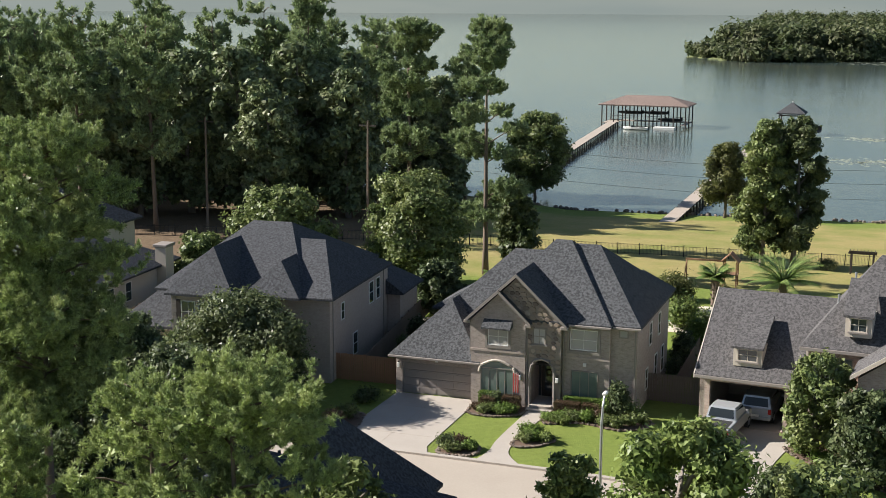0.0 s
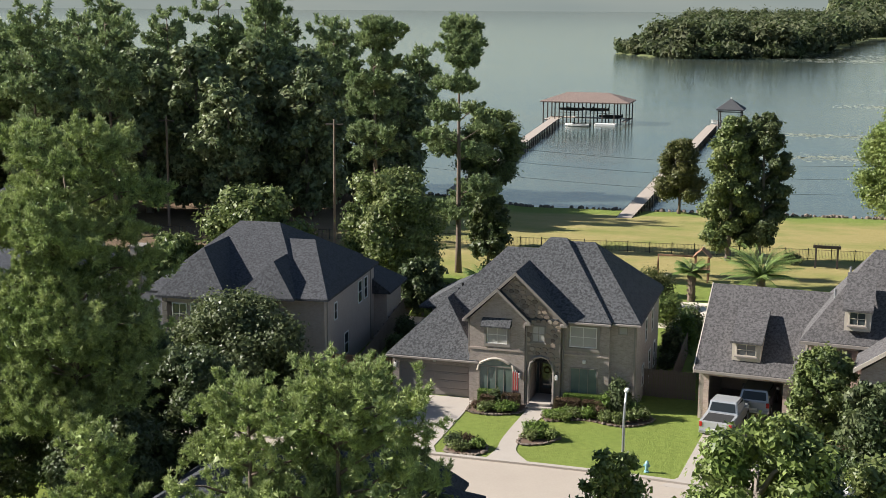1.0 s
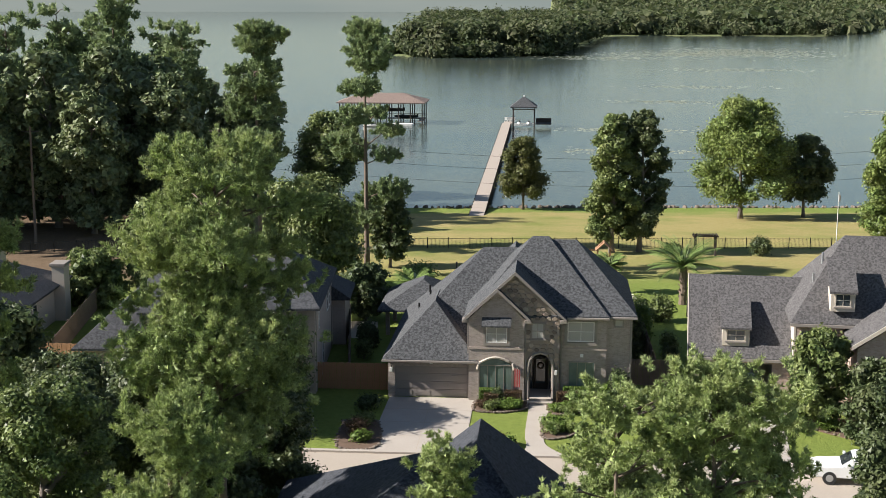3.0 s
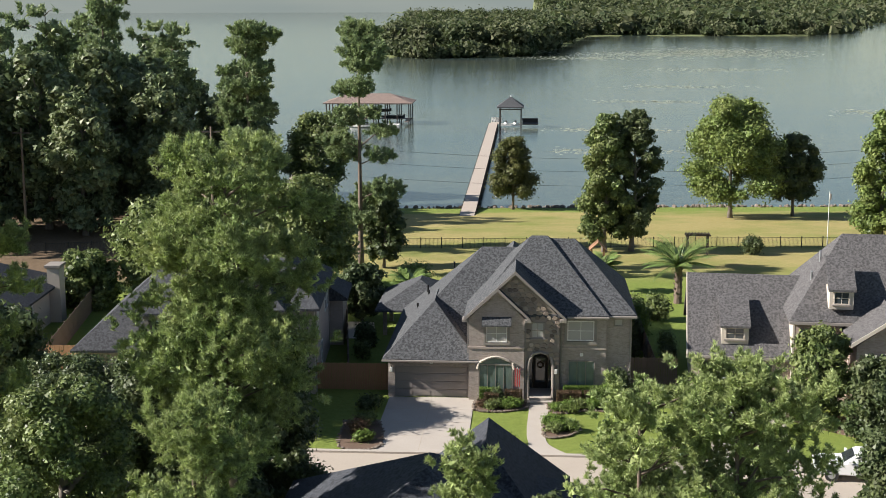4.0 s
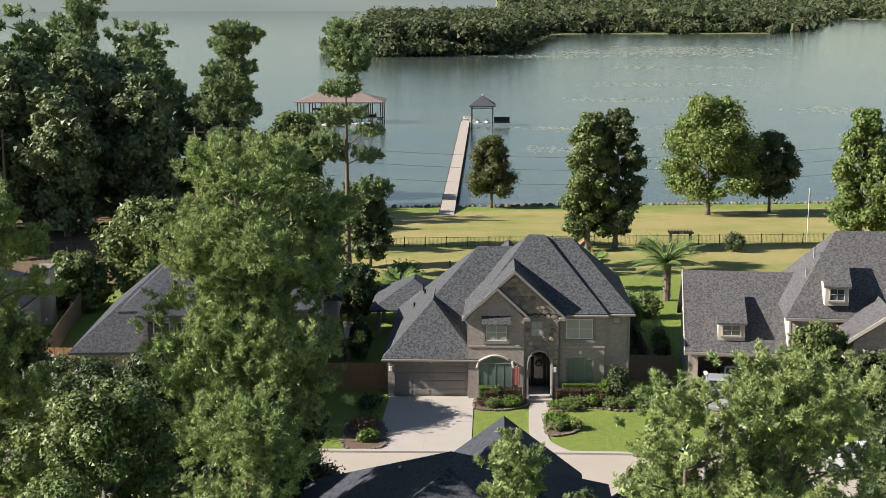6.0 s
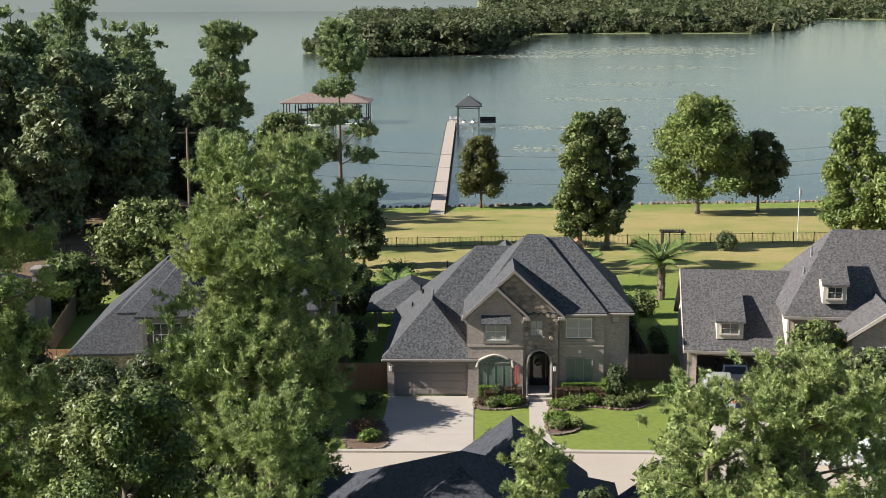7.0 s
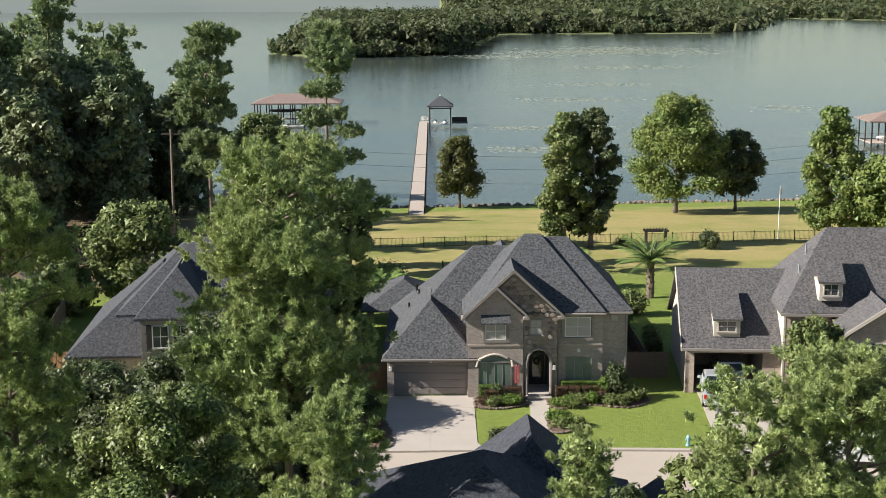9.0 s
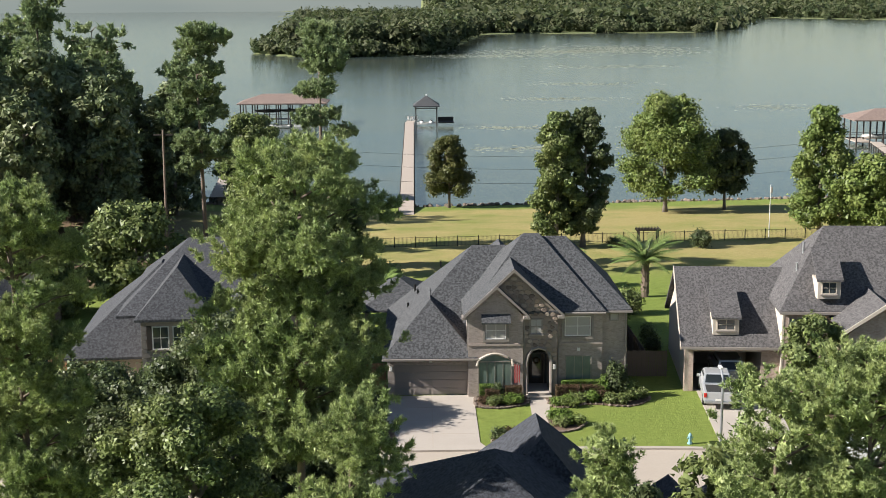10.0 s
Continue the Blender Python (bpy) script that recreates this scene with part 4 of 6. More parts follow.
for x in (11.6, 14.0):
    part("porch_roof", roof_solid(x, x + 2.5, -31.5, -27.4, 3.7, 1.2, 1.2, 0, 1.2), ROOF_NEAR, N)
    part("porch_wall", boxes((x + 0.3, x + 2.2, -33.5, -27.8, 0, 3.6)), BRICK_RED, N)
N2 = thing("house", (3.8, 0.6, 0), "two-storey house with a very dark steep roof", "house")
part("main_wall", boxes((22.0, 31.0, -43, -32.5, 0, 6.0)), BRICK_RED, N2)
part("main_roof", roof_solid(21.3, 29.3, -43.6, -31.0, 6.2, 0.92, 0.92, 0.92, 0.92), ROOF_NEAR, N2)

# ---- trees ----
def on_ground(x, y):
    return (x, y, ground_z(x, y))


# near pines and broadleaf trees on this side of the street
pine("pine_tree", on_ground(12.2, -48.2), 15.6, 4.9, 8.0, 9600, 0.17, LEAF_PINE, "young pine with bright green tufted needles above a roof", 11, tiers=9, per=7, r0=0.19, aspect=0.17, blades=20, spread=1.3, flat=0.75)
pine("pine_tree", on_ground(14.9, -48.3), 16.2, 4.9, 8.0, 9600, 0.17, LEAF_PINE, "young pine with bright green tufted needles above a roof", 12, tiers=9, per=7, r0=0.19, aspect=0.17, blades=20, spread=1.3, flat=0.75)
pine("pine_tree", on_ground(7.2, -47.9), 13.9, 2.9, 7.0, 5200, 0.16, LEAF_PINE, "small bright green pine beside a dark roof", 13, tiers=8, per=5, r0=0.22, aspect=0.17, blades=20, spread=1.4, flat=0.75, dome=0.35)
pine("pine_tree", on_ground(0.2, -49.4), 15.3, 3.9, 7.0, 7600, 0.17, LEAF_PINE, "young pine with upright bright green tufts", 14, tiers=9, per=6, r0=0.19, aspect=0.17, blades=20, spread=1.6, flat=0.8, dome=0.3)
pine("pine_tree", on_ground(-2.9, -33.0), 20.3, 7.7, 8.5, 21000, 0.24, LEAF_PINE, "tall pine with a broad rounded bright green crown", 15, tiers=11, per=8, r0=0.15, aspect=0.16, blades=19, spread=1.3, dome=0.64, flat=0.62)
pine("pine_tree", on_ground(-13.7, -33.0), 18.8, 5.8, 6.0, 13000, 0.24, LEAF_PINE, "tall pine with loose green branches", 16, tiers=12, per=6, r0=0.15, aspect=0.16, blades=19, spread=1.3, dome=0.45, flat=0.55)
broad_tree("oak_tree", on_ground(-5.1, -46.0), 14.5, 6.8, 5.0, 90000, 0.10, LEAF_OAK, BARKGREY, "broad oak with dense mid-green leaves", 21, lumps=150, lump=0.085)
broad_tree("oak_tree", on_ground(-8.6, -20.0), 9.3, 8.6, 1.2, 52000, 0.15, LEAF_DARK, BARKGREY, "dark dense street oak beside the road", 22, lumps=110, lump=0.11)
broad_tree("oak_tree", on_ground(-3.9, -21.0), 8.0, 6.4, 1.2, 34000, 0.15, LEAF_DARK, BARKGREY, "dark dense street oak beside a driveway", 222, lumps=100, lump=0.11)
broad_tree("oak_tree", on_ground(-14.8, -19.0), 7.6, 8.0, 1.2, 40000, 0.15, LEAF_DARK, BARKGREY, "dark dense street oak beside the road", 23, lumps=110, lump=0.11)
broad_tree("oak_tree", on_ground(-12.90, -5.49), 4.1, 5.7, 0.5, 14000, 0.18, LEAF_OAK, BARKGREY, "bushy green tree before a brick house", 123)
broad_tree("oak_tree", on_ground(-24.93, -6.83), 7.6, 8.9, 1.5, 16000, 0.28, LEAF_DARK, BARKGREY, "dark bushy tree beside a wooden fence", 124)
broad_tree("oak_tree", on_ground(-12.5, -25.5), 8.6, 7.4, 1.0, 38000, 0.15, LEAF_DARK, BARKGREY, "dark dense oak in the shade of tall pines", 223, lumps=100, lump=0.11)
broad_tree("oak_tree", on_ground(-5.8, -26.5), 7.4, 6.0, 1.0, 30000, 0.15, LEAF_DARK, BARKGREY, "dark dense oak in the shade of tall pines", 224, lumps=90, lump=0.11)
broad_tree("magnolia_tree", on_ground(-8.82, -4.72), 6.9, 9.7, 0.8, 34000, 0.18, LEAF_MAGNOLIA, BARKGREY, "round magnolia with glossy dark leaves before a brick house", 24)
broad_tree("ash_tree", on_ground(25.09, -40.02), 13.2, 5.9, 5.0, 32000, 0.15, LEAF_LIGHT, BARKGREY, "light green ash tree above the street", 25)
broad_tree("ash_tree", on_ground(28.65, -38.27), 11.7, 5.0, 4.5, 18000, 0.15, LEAF_OAK, BARKGREY, "green ash tree beside a dark roof", 125)
broad_tree("crape_myrtle", on_ground(18.86, -29.31), 7.9, 3.3, 3.0, 6000, 0.16, LEAF_LIGHT, BARKGREY, "thin pale crape myrtle above the street", 126)
broad_tree("crape_myrtle", on_ground(26.75, -3.89), 6.1, 4.3, 0.9, 10000, 0.2, LEAF_OAK, BARKGREY, "multi-stemmed green tree before a brick wall", 26)
broad_tree("oak_tree", on_ground(29.60, -7.37), 5.2, 5.0, 0.6, 10000, 0.2, LEAF_DARK, BARKGREY, "low dark tree in a stone-edged bed", 127)
broad_tree("oak_tree", on_ground(26.63, -21.32), 5.4, 4.2, 0.6, 14000, 0.17, LEAF_DARK, BARKGREY, "dark rounded tree beside the street", 128)
broad_tree("oak_tree", on_ground(12.94, -37.61), 9.5, 4.2, 2.5, 9000, 0.2, LEAF_OAK, BARKGREY, "small dense green tree beside a dark roof", 129)
broad_tree("oak_tree", on_ground(9.85, -40.22), 9.1, 3.1, 2.5, 6000, 0.2, LEAF_DARK, BARKGREY, "small dark green tree beside a dark roof", 130)

# back gardens and shore
pine("pine_tree", on_ground(-7.5, 41.0), 24.2, 8.6, 6.5, 11000, 0.36, LEAF_PINE_FAR, "tall slender pine with separate clumps of needles", 31, tiers=9, per=2, r0=0.2, aspect=0.3, blades=12, spread=0.9, dome=0.3, flat=0.5)
broad_tree("oak_tree", on_ground(-11.22, 32.15), 10.4, 10.8, 1.4, 32000, 0.24, LEAF_OAK, BARKGREY, "broad green garden oak behind the houses", 32)
broad_tree("oak_tree", on_ground(-5.90, 46.23), 7.6, 4.6, 1.2, 7000, 0.28, LEAF_DARK, BARKGREY, "small dark tree beside the fence", 132)
broad_tree("oak_tree", on_ground(-4.73, 20.58), 4.7, 4.6, 0.8, 8000, 0.24, LEAF_DARK, BARKGREY, "clipped round olive-green garden tree", 133)
broad_tree("oak_tree", on_ground(-22.84, 28.05), 9.0, 10.1, 1.0, 12000, 0.3, LEAF_OAK, BARKGREY, "green tree behind a slate-roofed house", 134)
broad_tree("oak_tree", on_ground(-28.74, 24.04), 4.8, 6.0, 0.4, 9000, 0.26, LEAF_OAK, BARKGREY, "low green tree beside a chimney", 135)
pine("pine_tree", on_ground(-21.5, 57.0), 24.3, 8.4, 10.0, 11000, 0.38, LEAF_PINE_FAR, "tall open pine in front of the lake", 33, tiers=7, per=3, r0=0.2, aspect=0.3, blades=12, spread=0.9, dome=0.4, flat=0.5)
broad_tree("cypress_tree", on_ground(6.04, 109.79), 10.8, 7.1, 2.4, 18000, 0.24, LEAF_RUST, BARK, "rust-tinged cypress on the bank", 34, lump=0.15, taper=0.25)
broad_tree("oak_tree", on_ground(16.84, 58.13), 15.0, 6.3, 1.7, 32000, 0.25, LEAF_OAK, BARKGREY, "upright dense oak on the lawn", 35, taper=0.4)
broad_tree("oak_tree", on_ground(19.81, 58.91), 15.4, 6.3, 1.9, 32000, 0.25, LEAF_DARK, BARKGREY, "upright dark oak on the lawn", 36, taper=0.4)
broad_tree("oak_tree", on_ground(35.97, 96.46), 16.3, 15.2, 3.2, 44000, 0.27, LEAF_LIGHT, BARKGREY, "wide spreading oak by the shore", 37)
broad_tree("oak_tree", on_ground(44.90, 99.06), 11.3, 8.0, 2.8, 20000, 0.27, LEAF_DARK, BARKGREY, "dark narrow tree by the shore", 38)
broad_tree("poplar_tree", on_ground(48.50, 66.32), 15.0, 8.2, 1.4, 28000, 0.25, LEAF_LIGHT, BARKGREY, "pale green tapering tree on the lawn", 39, taper=0.0, lump=0.12, lumps=150)
broad_tree("oak_tree", on_ground(53.76, 62.76), 9.6, 9.0, 1.0, 14000, 0.34, LEAF_LIGHT, BARKGREY, "yellow-green rounded tree on the lawn", 139)
broad_tree("oak_tree", on_ground(-25.35, 121.57), 14.3, 11.7, 2.5, 22000, 0.34, LEAF_OAK, BARK, "dark tree at the water's edge", 40)

# wood beside the lake
rng = np.random.default_rng(5)
woods = []
for k in range(2500):
    x, y = rng.uniform(-100, -17), rng.uniform(44, 124)
    if y > 106 - (x + 20) * 0.3 or (x > -24 and y < 88) or y < 44 + max(0, x + 48) * 0.95:
        continue
    if all((x - a) ** 2 + (y - b) ** 2 > 33 for a, b in woods):
        woods.append((x, y))
woods = [(x - 0.15 * y, 1.075 * y - 0.5) for x, y in woods]
protos = []
for i, (x, y) in enumerate(woods[:84]):
    kind = i % 6
    if i < 6:
        if kind in (0, 1, 3):
            t = pine("pine_tree", on_ground(x, y), 24.0 + kind, 8.4, 9 + kind, 1900, 0.66, LEAF_PINE_FAR, "tall dark green pine in the lakeside wood", 50 + i, tiers=8, per=4, r0=0.19, aspect=0.32, blades=10, spread=0.9, flat=0.55, group="wood by the lake")
        else:
            t = broad_tree("oak_tree", on_ground(x, y), 15 + kind * 1.1, 11, 1.5, 8500, 0.54, LEAF_OAK if kind == 2 else LEAF_WOOD, BARKGREY, "dense dark green oak in the lakeside wood", 50 + i, group="wood by the lake")
        protos.append(t)
    else:
        s = float(rng.uniform(0.85, 1.1))
        copy_thing(protos[kind], pose(*on_ground(x, y), 0, 0, float(rng.uniform(0, 360))) @ Matrix.Diagonal((s, s, s, 1)))

# scrub and trees on the far spit
rng = np.random.default_rng(9)
blobs = []
tries = 0
while len(blobs) < 6400 and tries < 60000:
    tries += 1
    y = float(636 + 1500 * rng.uniform(0, 1) ** 1.7)
    x = float(rng.uniform(-190, 30 + (y - 640) * 0.6))
    if not in_poly(x, y, SPIT):
        continue
    marsh = noise.noise((x * 0.006, y * 0.004, 3.0))
    edge = in_poly(x - 14, y - 20, SPIT)
    if marsh > 0.0 and 760 < y < 1500 and x < 70 and edge:
        continue
    tall = float(rng.uniform(8, 21)) if edge else float(rng.uniform(2.5, 10))
    r = float(rng.uniform(3.5, 8.0)) * (1.0 if edge else 0.75)
    z0 = terrain(x, y)
    blobs.append((x, y, z0 + tall * 0.55, r, tall * 0.45))
    for k in range(3):
        a = float(rng.uniform(0, 6.283))
        q = float(rng.uniform(0.4, 0.65))
        blobs.append((x + r * 0.75 * math.cos(a), y + r * 0.75 * math.sin(a), z0 + tall * float(rng.uniform(0.25, 0.8)), r * q, r * q * 0.85))
ob = make_crown("scrub", blobs, 300000, 2.0, LEAF_ISLAND, 77, shell=0.8, tri=True, aspect=0.95, core=0.12)
tagged(ob, "dense green and straw-coloured scrub on a low spit", "scrub", kind="stuff")
blobs = []
for k in range(4200):
    x, y = float(rng.uniform(20, 1500)), float(1120 + 2600 * rng.uniform(0, 1) ** 1.6)
    if not in_poly(x - 25, y - 40, SPIT):
        continue
    blobs.append((x, y, terrain(x, y) + float(rng.uniform(2, 12)), float(rng.uniform(9, 16)), float(rng.uniform(7, 11))))
ob = make_crown("far_wood", blobs, 90000, 6.0, LEAF_ISLAND, 78, shell=0.8, tri=True, aspect=0.95)
tagged(ob, "distant green tree line on the far shore", "wood", kind="stuff")

# added glowing sheet 3.6 km off, painted as hazy water to hide the sky
HAZE_GLOW = bpy.data.materials.new("painted_lake_haze")
HAZE_GLOW.use_nodes = True
_n = HAZE_GLOW.node_tree.nodes
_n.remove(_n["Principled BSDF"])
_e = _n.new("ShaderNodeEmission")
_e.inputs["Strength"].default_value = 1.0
HAZE_GLOW.node_tree.links.new(ramp_node(HAZE_GLOW.node_tree, noise_node(HAZE_GLOW.node_tree, 0.002, 3, 0.5, (1, 1, 6)), [(0.3, (0.135, 0.158, 0.152)), (0.7, (0.160, 0.178, 0.165))]), _e.inputs["Color"])
HAZE_GLOW.node_tree.links.new(_e.outputs[0], _n["Material Output"].inputs["Surface"])
tagged(part("backdrop", boxes((-3200, 40, 3600, 3610, -20, 90)), HAZE_GLOW, uv=False), "pale glowing sheet painted as hazy water at the far end of the lake", "backdrop", kind="structure")

# ---- drives, paths, lawns ----
tagged(part("driveway", slab([(-0.2, -0.02), (5.38, -0.02), (5.4, -9.4), (6.0, -10.9), (-1.0, -10.9), (-0.25, -9.4)], -0.1, 0.035), CONCRETE, uv=False), "pale concrete driveway with tree shade on it", "driveway", kind="structure")
joints = boxes(*[(-0.2, 5.36, y - 0.02, y + 0.02, 0.03, 0.039) for y in (-2.6, -5.2, -7.8)], (2.58, 2.62, -10.6, -0.1, 0.03, 0.039))
tagged(part("driveway_joint", joints, CONCRETE_OLD, uv=False), "dark control joints across a concrete driveway", "joint", kind="structure")
WALK_L = curve_line([(8.98, -0.6), (8.94, -2.9), (8.86, -5.4), (8.86, -7.4), (8.97, -9.0), (8.7, -10.75)], 20)
WALK_R = curve_line([(10.36, -0.6), (10.16, -2.9), (10.0, -5.4), (9.95, -7.3), (10.2, -9.0), (11.4, -10.7)], 20)
tagged(part("path", strip(WALK_L, WALK_R, 0.04, 0.12), CONCRETE, uv=False), "pale curved concrete garden path", "path", kind="structure")
tagged(part("entrance_step", boxes((8.85, 10.5, -1.05, 0.3, 0, 0.17), (8.97, 10.37, -0.65, 1.6, 0.17, 0.31), bevel=0.01), CONCRETE, uv=False), "two low concrete entrance steps", "step", kind="structure")
tagged(part("neighbour_driveway", slab([(20.3, 0.4), (25.5, 0.0), (24.6, -5.0), (24.0, -10.2), (24.9, -12.4), (18.7, -11.9), (19.5, -10.4), (19.9, -5.0)], -0.1, 0.035), CONCRETE, uv=False), "pale concrete driveway beside a lawn", "driveway", kind="structure")
tagged(part("garage_floor", slab([(19.7, 0.55), (25.2, 0.05), (25.9, 7.2), (20.4, 7.7)], -0.1, 0.03), CONCRETE_OLD, uv=False), "grey concrete garage floor", "floor", kind="structure")


def bed(name, pts, label, n=30):
    line = curve_line([*pts, pts[0]], n)[:-1]
    bm = slab([(p[0], p[1]) for p in line], -0.05, 0.07)
    b = part(name, bm, MULCH, None, uv=False)
    tagged(b, label, "flower bed")
    rng = random.Random(len(pts) * 7 + int(pts[0][0] * 10))
    # edging stones, each its own piece
    stone = bmesh.new()
    bmesh.ops.create_icosphere(stone, subdivisions=1, radius=0.5)
    for v in stone.verts:
        v.co *= 1 + rng.uniform(-0.15, 0.15)
    me = bpy.data.meshes.new("stone")
    stone.to_mesh(me)
    stone.free()
    me.materials.append(RUBBLE)
    dense = curve_line([*pts, pts[0]], n * 3)
    for p in dense[:-1:2]:
        o = new("stone", me)
        o.parent = b
        o.matrix_basis = Matrix.LocRotScale((p[0] + rng.uniform(-0.05, 0.05), p[1] + rng.uniform(-0.05, 0.05), 0.08), Euler((0, 0, rng.uniform(0, 6))), (rng.uniform(0.16, 0.42), rng.uniform(0.14, 0.26), rng.uniform(0.1, 0.2)))
    return b


bed("flower_bed", [(5.55, -0.48), (8.55, -0.48), (8.75, -2.0), (7.2, -2.9), (5.5, -2.6)], "mulched bed with hedge and shrubs below a bay window")
bed("flower_bed", [(9.99, -0.16), (13.08, -0.13), (15.94, 0.11), (16.89, -1.30), (15.36, -2.83), (12.80, -2.32), (10.57, -3.04)], "stone-edged mulched bed along the brick front")
bed("flower_bed", [(9.86, -4.93), (11.22, -4.97), (12.05, -6.07), (11.26, -7.35), (9.98, -7.60)], "small stone-edged bed beside the path")
bed("flower_bed", [(6.20, -8.76), (7.78, -8.19), (8.49, -9.09), (8.07, -10.24), (6.41, -10.28)], "low planted bed near the street")
bed("flower_bed", [(-2.40, -5.42), (-0.30, -5.40), (0.24, -9.91), (-2.03, -10.15)], "low planted bed beside the driveway")
bed("flower_bed", [(24.82, -2.46), (27.41, -2.06), (31.50, -4.84), (31.40, -7.95), (28.73, -6.72), (25.56, -3.86)], "stone-edged planted bed before a brick house")


def hedge(x0, x1, y, d, h, leaf, label, seed):
    """A clipped hedge: leaves filling a rounded block, on short stems."""
    rng = np.random.default_rng(seed)
    w = x1 - x0
    t = thing("hedge", ((x0 + x1) / 2, y, 0.05), label, "hedge")
    bm = bmesh.new()
    for k in range(int(w / 0.3)):
        tube(bm, [(-w / 2 + 0.2 + 0.3 * k, 0, -0.1), (-w / 2 + 0.22 + 0.3 * k, 0.03, h * 0.7)], [0.03, 0.012], 4)
    part("stem", bm, BARK, t, uv=False)
    n = int(2600 * w * (d + h) / 1.5)
    p = rng.uniform(-1, 1, (n, 3))
    face = rng.integers(0, 3, n)
    p[np.arange(n), face] = np.sign(p[np.arange(n), face]) * rng.uniform(0.82, 1.05, n)
    nrm = np.zeros((n, 3))
    nrm[np.arange(n), face] = np.sign(p[np.arange(n), face])
    p = p * np.array((w / 2, d / 2, h * 0.46)) + np.array((0, 0, h * 0.52))
    me = leaf_mesh("foliage", p, nrm * 1.6, 0.07, rng)
    me.materials.append(leaf)
    new("foliage", me).parent = t
    return t


hedge(5.75, 7.1, -0.85, 0.6, 0.95, LEAF_HEDGE, "clipped bright green hedge below a window", 200)
hedge(7.4, 8.5, -1.1, 0.7, 0.9, LEAF_RED, "clipped russet hedge in the front bed", 201)
hedge(6.1, 7.0, -1.5, 0.7, 0.8, LEAF_RED, "clipped russet hedge in the front bed", 202)
hedge(10.75, 12.3, -0.95, 0.7, 0.85, LEAF_RED, "clipped russet hedge in the front bed", 203)
hedge(12.5, 13.9, -0.95, 0.7, 0.85, LEAF_RED, "clipped russet hedge in the front bed", 204)
hedge(11.2, 13.9, -0.35, 0.5, 1.05, LEAF_HEDGE, "clipped bright green hedge against the wall", 205)
rng = random.Random(4)
GARDEN = [(6.01, -2.06, .7, .6, LEAF_RED), (6.68, -2.35, .9, .7, LEAF_OAK), (7.61, -2.01, 1.2, .7, LEAF_HEDGE), (8.06, -1.68, .8, .6, LEAF_HEDGE), (6.99, -0.99, .9, 1.2, LEAF_DARK),
          (10.77, -2.31, .9, .6, LEAF_HEDGE), (11.40, -1.97, 1.0, .6, LEAF_HEDGE), (12.15, -1.83, 1.0, .7, LEAF_OAK), (12.92, -1.80, 1.1, .8, LEAF_HEDGE), (13.74, -1.45, .9, .8, LEAF_RED), (14.03, -0.72, 1.0, 1.5, LEAF_HEDGE), (14.79, -0.68, 1.1, 2.3, LEAF_DARK), (15.47, -0.75, 1.2, 1.4, LEAF_PALM), (14.14, -2.26, .8, .8, LEAF_OAK), (14.91, -2.33, .85, .8, LEAF_OAK), (15.70, -1.77, .85, .8, LEAF_OAK), (16.19, -1.13, .9, .8, LEAF_OAK), (11.48, -2.58, 1.2, .6, LEAF_LIGHT),
          (10.24, -5.53, .9, .8, LEAF_HEDGE), (10.92, -5.61, 1.0, .8, LEAF_HEDGE), (11.50, -6.31, 1.0, .7, LEAF_LIGHT), (10.39, -6.65, 1.0, .7, LEAF_OAK), (10.84, -6.44, .9, .7, LEAF_HEDGE),
          (6.66, -9.25, 1.1, .9, LEAF_DARK), (7.31, -9.03, 1.0, .8, LEAF_RED), (8.01, -9.11, .9, .7, LEAF_HEDGE), (7.04, -9.86, 1.0, .7, LEAF_OAK),
          (-1.15, -6.43, 1.3, 1.0, LEAF_OAK), (-1.25, -7.88, 1.3, 1.1, LEAF_RED), (-0.78, -9.10, 1.0, .8, LEAF_HEDGE), (-1.26, -2.83, 1.4, 1.0, LEAF_DARK),
          (25.85, -3.11, 1.2, 1.0, LEAF_PALM), (27.15, -4.56, 1.4, 1.0, LEAF_HEDGE), (28.98, -5.67, 1.3, .9, LEAF_OAK), (25.50, -1.79, 1.2, 1.4, LEAF_DARK), (30.22, -5.15, 1.6, 1.4, LEAF_DARK),
          (14.63, 23.40, 2.2, 2.6, LEAF_LIGHT), (13.09, 29.20, 2.6, 3.4, LEAF_RUST), (11.73, 35.05, 2.2, 2.4, LEAF_RUST), (19.26, 22.09, 1.8, 2.2, LEAF_OAK), (32.40, 56.83, 1.9, 2.0, LEAF_DARK), (23.22, 57.79, 2.0, 1.3, LEAF_DARK), (-1.25, 31.32, 3.0, 3.0, LEAF_PALM),
          (16.6, 12.5, 1.5, 2.8, LEAF_DARK), (17.0, 15.0, 1.6, 3.2, LEAF_HEDGE), (17.3, 18.0, 1.6, 2.9, LEAF_OAK), (16.4, 9.6, 1.2, 1.6, LEAF_DARK), (18.8, 9.0, 1.1, 1.5, LEAF_DARK), (19.0, 12.0, 1.3, 1.9, LEAF_OAK), (-3.4, 12.0, 1.3, 2.0, LEAF_DARK), (-3.2, 9.0, 1.2, 1.6, LEAF_OAK)]
NAMES = {LEAF_RED: "russet-leaved", LEAF_OAK: "rounded green", LEAF_HEDGE: "bright green", LEAF_DARK: "dark green", LEAF_PALM: "spiky pale green", LEAF_LIGHT: "yellow-green", LEAF_RUST: "bronze-leaved"}
for i, (x, y, w, h, leaf) in enumerate(GARDEN):
    where = "back garden" if y > 8 else ("neighbour's front bed" if x > 20 else "front garden bed")
    shrub("shrub", (x, y, ground_z(x, y) + 0.04), w * 1.15, w, h, leaf, NAMES[leaf] + " shrub growing in the " + where, 300 + i, count=int(500 + 500 * w * h) if h < 2 else 3600, size=0.12 if h < 2 else 0.2)

